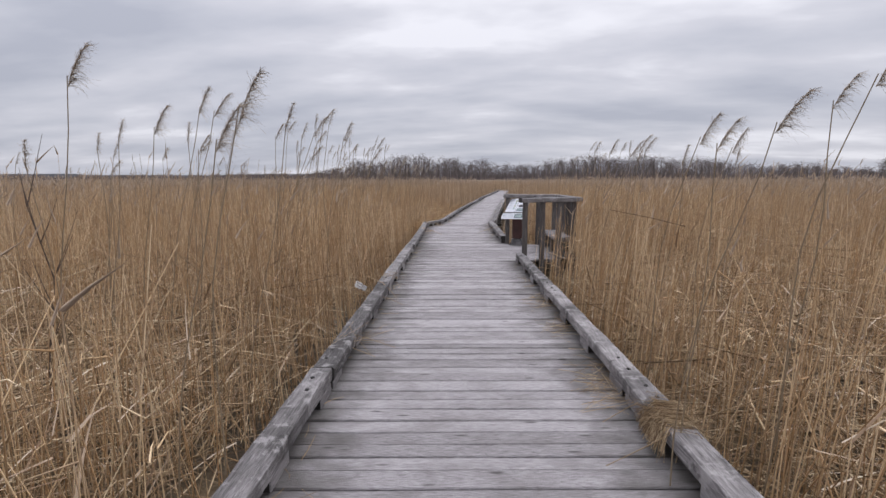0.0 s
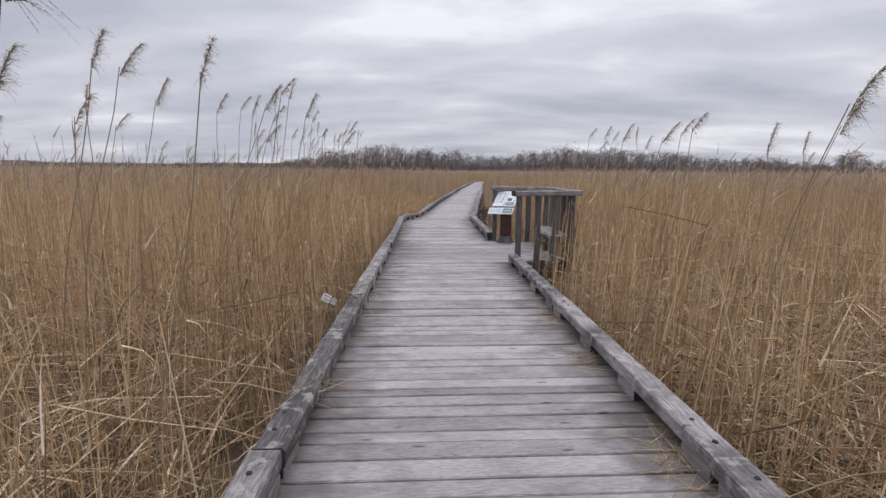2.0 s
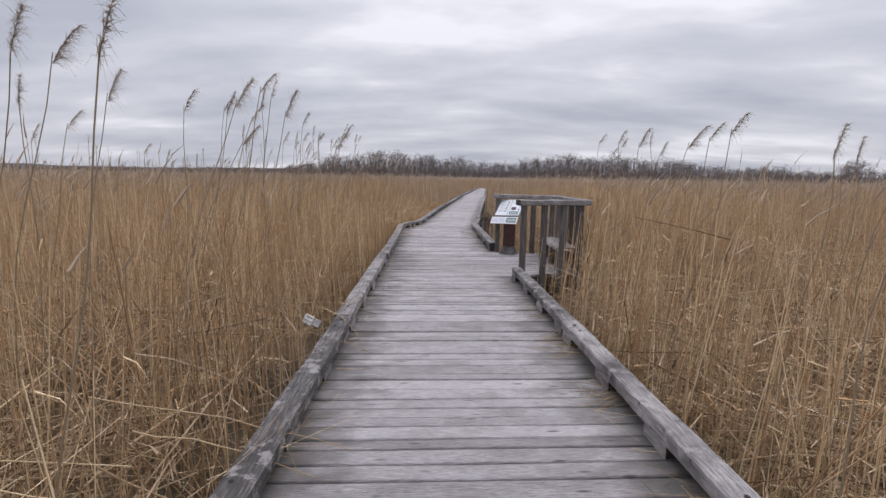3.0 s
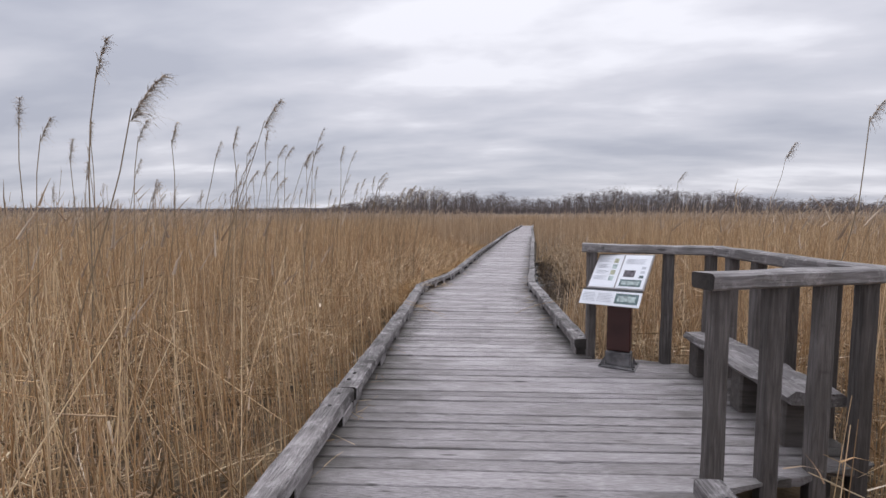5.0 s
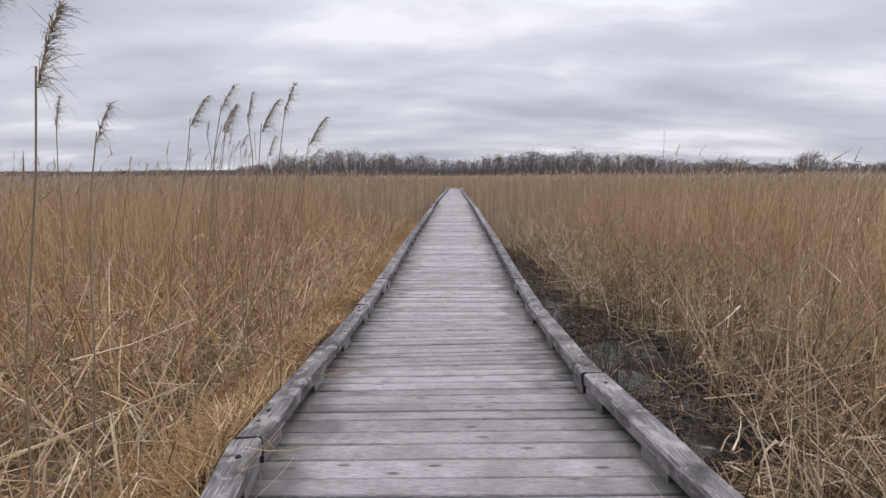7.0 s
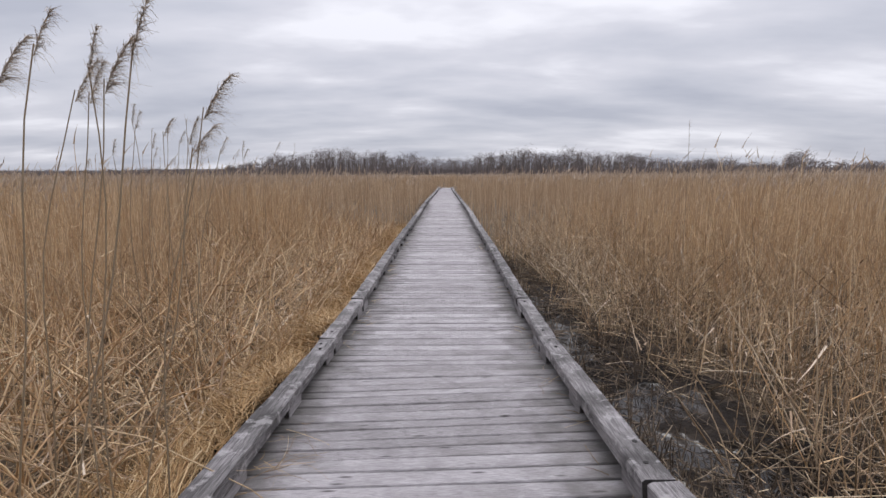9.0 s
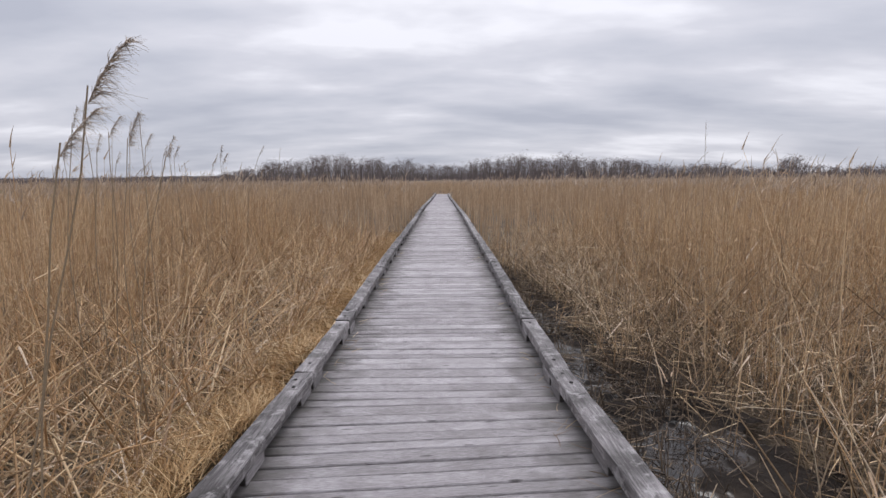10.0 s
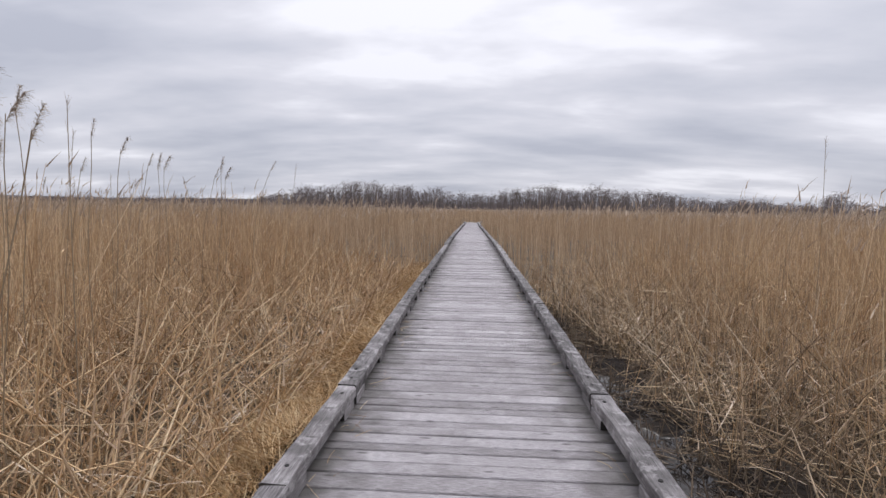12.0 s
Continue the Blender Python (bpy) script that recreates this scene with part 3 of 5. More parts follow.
def kerb_beam(side, a, b, seed, lift=0.0, label="weathered grey timber kerb beam on spacer blocks"):
    xa, xb = float(side(a)), float(side(b))
    ln = math.hypot(xb - xa, b - a)
    m = Matrix.Translation((xa, a, deck_z(a))) @ Matrix.Rotation(-math.atan2(xb - xa, b - a), 4, "Z") @ deck_pitch(a, b, ln)
    ob = thing("kerb_beam", m, label, "kerb beam", "kerb beams along the boardwalk")
    r = random.Random(seed)
    # each timber bows and twists a little, and the next one meets it with a slight step
    beam = part("beam", beam_mesh(0.097 + r.uniform(-0.003, 0.003), KERB_H + lift, ln - 0.006, seed, worn=0.0026, bevel=0.007), KERB, ob)
    # the beam's two ends get the same painted shade
    beam.data.materials.append(SHADED_END)
    for f in beam.data.polygons:
        f.material_index = 1 if abs(f.normal.y) > 0.9 else 0
    beam.location = (r.uniform(-0.010, 0.010), 0.003, KERB_TOP - KERB_H)
    n = max(2, round(ln / 0.5))
    for i in range(n):
        y = 0.105 + (ln - 0.21) * i / (n - 1)
        k = new("block", BLOCK)
        k.parent = ob
        k.location = (r.uniform(-0.004, 0.004), y + (r.uniform(-0.03, 0.03) if 0 < i < n - 1 else 0), 0)
    for y in (0.10, 0.22, ln - 0.22, ln - 0.10) if ln > 1.5 else (0.1, ln - 0.1):
        k = new("bolt", BOLT)
        k.parent = ob
        k.location = (r.uniform(-0.012, 0.012), y + r.uniform(-0.02, 0.02), KERB_TOP + lift - 0.001)
    return ob


def kerbs():
    cuts = {left_at: [-2.5, 0.1, 2.3, 4.65, 6.5, 8.9, 11.0, 12.4, 14.5, 15.4, 17.5], right_at: [-2.5, 0.4, 2.6, 4.75, 6.6, 8.36]}
    second = {right_at: [10.03, 11.75, 13.0, 14.5, 15.4, 17.5]}
    seed = 100
    for side, joints in list(cuts.items()) + list(second.items()):
        if side is left_at or joints[0] > 9:
            y = joints[-1]
            while y < DECK_END - 2:
                y = min(DECK_END, y + 2.3)
                joints.append(y)
        for a, b in zip(joints, joints[1:]):
            seed += 1
            kerb_beam(side, a, b, seed, lift=random.Random(seed).uniform(-0.004, 0.008))


kerbs()

# ------------------------------------------------------------------ look-out bay: railing, bench, sign
POST_W, CAP_TOP, CAP_H = 0.059, 0.752, 0.056


def railing():
    ob = thing("railing", pose(0, 0, 0), "weathered grey timber railing with square posts round the look-out bay", "railing")
    runs = [(BAY[0], BAY[1], (0.045, 0.355, 0.655, 0.925)), (BAY[1], BAY[2], (0.2, 0.42, 0.64, 0.86)), (BAY[2], BAY[3], (0.05, 0.36, 0.965))]
    seed = 500
    for (ax, ay), (bx, by), stops in runs:
        d = Vector((bx - ax, by - ay, 0))
        ln = d.length
        rot = Matrix.Rotation(math.atan2(d.y, d.x), 4, "Z")
        cap = part("cap_rail", beam_mesh(0.098, CAP_H, ln + 0.07, seed, worn=0.0025, axis="x"), RAIL, ob)
        # cap ends darkened with the painted shade too
        cap.data.materials.append(SHADED_END)
        for f in cap.data.polygons:
            f.material_index = 1 if abs(f.normal.x) > 0.9 else 0
        cap.matrix_world = Matrix.Translation((ax, ay, CAP_TOP - CAP_H)) @ rot @ Matrix.Translation((-0.035, 0, 0))
        for f in stops:
            seed += 1
            p = part("post", beam_mesh(POST_W, POST_W, CAP_TOP - CAP_H - 0.001 - GROUND_Z, seed, worn=0.002, cuts=5, axis="z"), POST, ob)
            p.matrix_world = Matrix.Translation((ax + d.x * f, ay + d.y * f, GROUND_Z)) @ Matrix.Rotation(radians(6.5), 4, "Z")
        seed += 1
    splice = part("splice_plate", box((-0.06, -0.006, -0.016), (0.06, 0.006, 0.016), 0.002), RAIL, ob, "pale grey splice board")
    d = Vector((BAY[3][0] - BAY[2][0], BAY[3][1] - BAY[2][1], 0)).normalized()
    splice.matrix_world = Matrix.Translation(Vector((BAY[3][0] - d.x * 0.045, BAY[3][1] - d.y * 0.045, CAP_TOP - 0.03)) + Vector((d.y, -d.x, 0)) * -0.055) @ Matrix.Rotation(math.atan2(d.y, d.x), 4, "Z")


railing()


def bench():
    a, b = Vector((0.632, 9.83, 0)), Vector((0.712, 8.80, 0))
    d = b - a
    m = Matrix.Translation(a) @ Matrix.Rotation(math.atan2(d.y, d.x), 4, "Z")
    ob = thing("bench", m, "rough weathered grey timber bench, edges split", "bench")
    ln, top = d.length, 0.248
    for k, (off, w) in enumerate(((0.055, 0.108), (0.168, 0.108))):
        s = part("seat_board", beam_mesh(w, 0.052, ln, 700 + k, worn=0.011, bevel=0.014, axis="x"), RAIL, ob)
        s.location = (0, off, top - 0.052)
    for k, x in enumerate((0.06, ln * 0.54, ln - 0.14)):
        leg = part("leg", beam_mesh(0.10, 0.10, top - 0.054, 720 + k, worn=0.004, cuts=3, axis="z"), JOIST, ob)
        leg.location = (x + 0.03, 0.075, 0.0)


bench()


def slab(lo, hi, mat, parent, name, tilt, label="", bevel=0.0015):
    """A thin plate in the slanted plane of the sign: x across, y up the slope, z out of it."""
    ob = part(name, box(lo, hi, bevel), mat, parent, label)
    ob.matrix_local = tilt
    return ob


def info_sign():
    ob = thing("information_sign", pose(0.268, 9.845, 0, 0, 0, -20), "slanted white information panel on maroon pedestal bolted to deck", "sign")
    part("base_plate", box((-0.108, -0.085, 0.0), (0.108, 0.085, 0.010), 0.003), STEEL, ob, "grey steel base plate")
    part("boot", box((-0.074, -0.046, 0.010), (0.074, 0.046, 0.095), 0.004), STEEL, ob, "grey steel boot")
    for sx in (-1, 1):
        for sy in (-1, 1):
            g = bmesh.new()
            v = [g.verts.new(p) for p in ((0, 0, 0.010), (0.027, 0, 0.010), (0, 0, 0.06), (0, 0.006, 0.010), (0.027, 0.006, 0.010), (0, 0.006, 0.06))]
            for f in ((0, 1, 2), (5, 4, 3), (0, 3, 4, 1), (1, 4, 5, 2), (2, 5, 3, 0)):
                g.faces.new([v[i] for i in f])
            bmesh.ops.recalc_face_normals(g, faces=g.faces)
            q = part("gusset", g, STEEL, ob)
            q.matrix_local = Matrix.Translation((sx * 0.078, sy * 0.04 - 0.003, 0)) @ Matrix.Diagonal((sx, 1, 1, 1))
            k = new("bolt", BOLT)
            k.parent = ob
            k.location = (sx * 0.096, sy * 0.072, 0.012)
            k.scale = (0.6, 0.6, 1)
    part("pedestal", box((-0.069, -0.04, 0.10), (0.069, 0.04, 0.40), 0.006), MAROON, ob, "dark maroon painted pedestal")
    part("bracket", box((-0.06, 0.02, 0.44), (0.06, 0.09, 0.50), 0.004), DARKBAR, ob)
    # main double panel, turned towards the walk and slightly out of level
    face = ob.matrix_world.inverted() @ Matrix.Translation((0.220, 9.796, 0.490)) @ Matrix.Rotation(radians(-35), 4, "Z") @ Matrix.Rotation(radians(-2.5), 4, "Y")
    tilt = face @ Matrix.Rotation(radians(90 - 42), 4, "X")
    w, h = 0.179, 0.272
    board = slab((-w, 0, -0.012), (w, h, 0), FRAME, ob, "panel", tilt, "grey framed double panel")
    for k, (x0, x1) in enumerate(((-0.171, -0.006), (0.004, 0.171))):
        slab((x0, 0.008, 0.0), (x1, h - 0.012, 0.003), PAPER, ob, "sheet", tilt, "white printed sheet", 0.0008)
        for i in range(4):
            y = h - 0.045 - i * 0.046
            if k == 0:
                for j in range(4):
                    slab((x0 + 0.014, y - j * 0.008, 0.0035), (x0 + 0.100 - 0.012 * ((i + j) % 3), y - j * 0.008 + 0.0028, 0.0043), PRINT, ob, "text_line", tilt, bevel=0)
                slab((x1 - 0.052, y - 0.030, 0.0035), (x1 - 0.022, y + 0.004, 0.0045), OLIVE if i % 2 == 0 else PALETEAL, ob, "small_picture", tilt, "small faded printed picture", 0)
        if k == 1:
            for j in range(5):
                slab((x0 + 0.018, h - 0.045 - j * 0.0085, 0.0035), (x1 - 0.03 - 0.01 * (j % 2), h - 0.042 - j * 0.0085, 0.0043), PRINT, ob, "text_line", tilt, bevel=0)
            slab((x0 + 0.026, 0.092, 0.0035), (x0 + 0.094, 0.142, 0.0045), PHOTO, ob, "photo", tilt, "dark printed photograph", 0)
            for j in range(3):
                slab((x1 - 0.042, 0.086 + 0.034 * j, 0.0035), (x1 - 0.016, 0.106 + 0.034 * j, 0.0045), TEAL if j == 0 else PRINT, ob, "small_picture", tilt, bevel=0)
            slab((x0 + 0.018, 0.022, 0.0035), (x1 - 0.018, 0.072, 0.0045), TEAL, ob, "banner", tilt, "dark green printed banner", 0)
            slab((x0 + 0.030, 0.033, 0.0048), (x1 - 0.03, 0.060, 0.0054), PALETEAL, ob, "banner_field", tilt, bevel=0)
    # lower strip
    tilt2 = face @ Matrix.Translation((-0.012, 0, 0)) @ Matrix.Rotation(radians(90 - 36), 4, "X") @ Matrix.Translation((0, -0.114, 0))
    slab((-0.19, 0, -0.008), (0.19, 0.098, 0), PAPER, ob, "lower_panel", tilt2, "white lower panel")
    for c0, c1 in ((-0.175, -0.09), (-0.078, 0.02)):
        for j in range(6):
            slab((c0, 0.022 + 0.0105 * j, 0.0004), (c1 - 0.012 * ((j * 7) % 3) / 2, 0.026 + 0.0105 * j, 0.0014), PRINT, ob, "text_line", tilt2, bevel=0)
    slab((0.036, 0.016, 0.0004), (0.176, 0.084, 0.0014), TEAL, ob, "banner", tilt2, "dark green printed banner", 0)
    slab((0.052, 0.030, 0.0018), (0.160, 0.068, 0.0026), PALETEAL, ob, "banner_field", tilt2, bevel=0)
    slab((-0.186, 0.098, -0.012), (0.186, 0.112, -0.004), DARKBAR, ob, "gap_bar", tilt2, "dark bar between the panels")


info_sign()

# ------------------------------------------------------------------ loose things
def plastic_pack():
    """A discarded plastic pack, crumpled and tipped against the outside of the kerb."""
    ob = thing("plastic_pack", pose(-1.07, 6.42, 0.085, 48, 30, 12), "discarded white and smoky plastic pack tipped against the kerb", "litter")
    bm = box((-0.052, -0.03, 0), (0.004, 0.03, 0.016), 0.006)
    bmesh.ops.subdivide_edges(bm, edges=bm.edges[:], cuts=1, use_grid_fill=True)
    r = random.Random(3)
    for v in bm.verts:
        v.co += Vector((r.uniform(-0.003, 0.003), r.uniform(-0.003, 0.003), r.uniform(-0.003, 0.003)))
    part("tray", bm, PLASTIC, ob)
    part("window", box((0.0045, -0.026, 0.002), (0.05, 0.026, 0.014), 0.004), SMOKED, ob, "smoky clear half")
    for y in (-0.012, 0.012):
        part("seam", box((-0.046, y - 0.0025, 0.0175), (0.002, y + 0.0025, 0.0205), 0.0008), SMOKED, ob, "grey seam")


plastic_pack()

# ------------------------------------------------------------------ reeds
def off_walk(x, y):
    """Distance outside the walk's kerbs, less than 0 on it."""
    d = np.maximum(left_at(y) - x, x - right_at(y)) - 0.07
    d = np.where((y > DECK_END) | (y < -3), 9.0, d)
    return np.where(inside_bay(x, y, 0.07) & (y > 8.2) & (y < 10.3), -1.0, d)


def muddy(x, y):
    """1 on the bare wet mud right of the second stretch, 0 where the reeds stand."""
    e = 0.8 * (value_noise(x, y, 0.34, 19) - 0.5) + 0.5 * (value_noise(x, y, 0.12, 20) - 0.5)
    wide = np.interp(y, [12.4, 12.6, 13.0, 13.5, 14.6, 15.6, 17.2, 18.6], [0.06, 0.22, 0.75, 0.95, 0.80, 0.55, 0.50, 0.2])
    d = x - right_at(y)
    m = np.clip((1.15 + e - d / np.maximum(wide, 0.05)) * 4, 0, 1)
    return np.where((y > 12.3) & (y < 18.8) & (d > 0), m, 0.0)


def reed_height(x, y, r):
    """Height of the standing reeds over the ground, lower where they are trampled or broken."""
    d = off_walk(x, y)
    n = len(x)
    h = r.normal(1.05, 0.10, n) + 0.10 * (value_noise(x, y, 2.5, 3) - 0.5)
    flat = np.clip((value_noise(x + 40, y + 7, 1.3, 8) - 0.55) * 4, 0, 1)
    h *= 1 - 0.5 * flat * (r.random(n) < 0.8)
    # broken down in drifts beside the first stretch
    drift = np.clip(1 - np.abs(d - 1.7) / 1.5, 0, 1) * np.interp(y, [5.5, 8.5], [1, 0]) * np.clip(value_noise(x + 9, y + 3, 1.6, 12) * 2.2 - 0.5, 0, 1)
    h *= 1 - 0.55 * drift * (r.random(n) < 0.85)
    # by the second stretch the reeds near the walk are beaten down
    low = np.interp(y, [11.0, 12.8, 19, 26], [0, 1, 1, 0.4]) * np.clip(1.3 - d / np.where(x > 0, 1.9, 1.6), 0, 1)
    h *= 1 - 0.74 * low * r.uniform(0.7, 1.0, n)
    edge = np.clip(1 - d / 0.5, 0, 1)
    h *= 1 - 0.3 * edge * r.random(n)
    h = np.where(r.random(n) < 0.16, h * r.uniform(0.3, 0.8, n), h)
    tall = (r.random(n) < 0.035) & (d > 1.4)
    return np.where(tall, r.uniform(1.15, 1.5, n), np.clip(h, 0.12, 1.34))


def scatter(r, n, x0, x1, y0, y1):
    return r.uniform(x0, x1, n), r.uniform(y0, y1, n)


def standing_reeds():
    r = np.random.default_rng(21)
    x, y = scatter(r, 88000, -8.5, 8.5, 1.2, 21)
    d = off_walk(x, y)
    keep = (d > 0.02) & (r.random(len(x)) > 0.985 * muddy(x, y)) & (d < 7)
    keep &= r.random(len(x)) < np.clip(1.25 - d / 9, 0.3, 1)
    keep &= r.random(len(x)) < 0.26 + 1.15 * value_noise(x, y, 0.33, 15)
    keep &= r.random(len(x)) > 0.72 * np.interp(y, [11.5, 12.8], [0, 1]) * np.clip(1.5 - d / 1.1, 0, 1)
    bare = np.interp(y, [11.8, 12.8, 18, 22], [0, 1, 1, 0.4]) * np.clip(1.35 - d / 1.25, 0, 1) * (x < -0.8)
    keep &= r.random(len(x)) > 0.97 * bare
    # thin round the near posts of the look-out bay
    keep &= ~((x > 0.25) & (x < 1.5) & (y > 7.7) & (y < 8.9)) | (r.random(len(x)) < 0.12)
    x, y = x[keep], y[keep]
    n = len(x)
    h = reed_height(x, y, r)
    base = np.stack([x, y, np.full(n, GROUND_Z - 0.03)], 1)
    lean = r.normal(0, 0.085, (n, 2)) + np.where(r.random(n) < 0.30, 0.40, 0.0)[:, None] * r.normal(0, 1, (n, 2))
    # none leans over the walk
    out = np.sign(x - (left_at(y) + right_at(y)) / 2)
    d = off_walk(x, y)
    lean[:, 0] = np.where((d < 0.35) & (lean[:, 0] * out < 0), -0.3 * lean[:, 0], lean[:, 0])
    tip = base + np.stack([lean[:, 0] * h, lean[:, 1] * h, h], 1)
    bend = np.stack([r.normal(0.01, 0.04, n) * h, r.normal(0, 0.03, n) * h, np.zeros(n)], 1)
    bend[:, 0] = np.where(d < 0.35, np.abs(bend[:, 0]) * out, bend[:, 0])
    end = tip + bend
    clear = (off_walk(end[:, 0], end[:, 1]) > 0.02) & (off_walk((base + tip)[:, 0] / 2 + bend[:, 0] / 4, (base + tip)[:, 1] / 2) > 0.02)
    x, y, h, d, out, base, tip, bend = (q[clear] for q in (x, y, h, d, out, base, tip, bend))
    n = len(x)
    chunks = [stalks(base, tip, r.uniform(0.0016, 0.0040, n), bend, 2, 0.45)]
    # dead leaves hanging from every third stalk
    k = np.where(r.random(n) < 0.5)[0]
    f = r.uniform(0.25, 0.9, len(k))
    b = base[k] + (tip[k] - base[k]) * f[:, None] + bend[k] * (f * f)[:, None]
    a = r.uniform(0, 2 * math.pi, len(k))
    ln = r.uniform(0.08, 0.24, len(k))
    dx = np.cos(a) * ln * 0.8
    dx = np.where(off_walk(b[:, 0], b[:, 1]) < 0.4, np.abs(dx) * out[k], dx)
    t = b + np.stack([dx, np.sin(a) * ln * 0.8, r.uniform(-0.2, 0.7, len(k)) * ln], 1)
    chunks.append(stalks(b, t, r.uniform(0.0018, 0.004, len(k)), np.stack([0 * a, 0 * a, -0.5 * ln], 1), 2, 0.15))
    # feathery remains of seed heads on some
    k = np.where((r.random(n) < np.where(h > 1.15, 0.7, 0.08)) & (h > 0.95))[0]
    b = tip[k] + bend[k] - np.array([0, 0, 0.02])
    t = b + np.stack([r.normal(0.03, 0.03, len(k)), r.normal(0, 0.03, len(k)), r.uniform(0.06, 0.13, len(k))], 1)
    heads = [stalks(b, t, r.uniform(0.003, 0.008, len(k)), np.stack([r.normal(0.015, 0.015, len(k)), 0 * b[:, 0], 0 * b[:, 0]], 1), 2, 0.1)]
    tagged(quad_object("reed_heads", heads, HEADS), "faded feathery seed heads over the near reeds", "reeds", kind="stuff")
    ob = quad_object("reed_bed", chunks, REED)
    return tagged(ob, "dense tan dead reeds standing beside the boardwalk", "reeds", kind="stuff")


standing_reeds()


def field_reeds():
    """The open reed field further out, thicker tufts the further off they stand."""
    r = np.random.default_rng(22)
    chunks, heads = [], []
    for count, x0, x1, y0, y1, inner, rad, hi in (
            (54000, -30, 30, 0.5, 42, 6.0, 0.006, 0.13), (36000, -75, 75, 20, 80, 24.0, 0.014, 0.08), (28000, -150, 150, 60, 190, 66.0, 0.04, 0.05)):
        x, y = scatter(r, count, x0, x1, y0, y1)
        d = off_walk(x, y)
        far = np.hypot(x + 0.9, y - 10)
        keep = (d > 0.05) & np.where(far < 24, (d > inner) | (y > 20.5), True) & ((inner < 10) | (far > inner))
        keep &= np.abs(x + 0.5) < 4 + np.maximum(y - 2, 0) * 1.6
        x, y = x[keep], y[keep]
        n = len(x)
        h = np.minimum(r.normal(1.04, hi, n), 1.4) + 0.08 * (value_noise(x, y, 5, 6) - 0.5)
        d = off_walk(x, y)
        h *= 1 - 0.35 * np.clip(1 - d / 0.8, 0, 1) * r.random(n)
        h = np.where(r.random(n) < 0.2, h * r.uniform(0.5, 0.9, n), h)
        h = np.where((r.random(n) < 0.12) & (d > 1.5), r.uniform(1.12, 1.45, n), h)
        base = np.stack([x, y, np.full(n, GROUND_Z)], 1)
        tip = base + np.stack([r.normal(0, 0.08, n) * h, r.normal(0, 0.08, n) * h, h], 1)
        chunks.append(stalks(base, tip, r.uniform(0.6, 1.3, n) * rad, None, 1, 0.4))
        k = np.where((r.random(n) < np.where(h > 1.15, 0.8, 0.3)) & (h > 0.95))[0]
        t = tip[k] + np.stack([r.normal(0.02, 0.03, len(k)), r.normal(0, 0.03, len(k)), r.uniform(0.04, 0.12, len(k))], 1)
        heads.append(stalks(tip[k] - np.array([0, 0, 0.03]), t, r.uniform(1.4, 3.0, len(k)) * rad, None, 1, 0.15))
    tagged(quad_object("reed_heads", heads, HEADS), "faded feathery seed heads over the reed field", "reeds", kind="stuff")
    ob = quad_object("reed_field", chunks, FARREED)
    return tagged(ob, "wide tan field of dead reeds reaching the woods", "reeds", kind="stuff")


field_reeds()


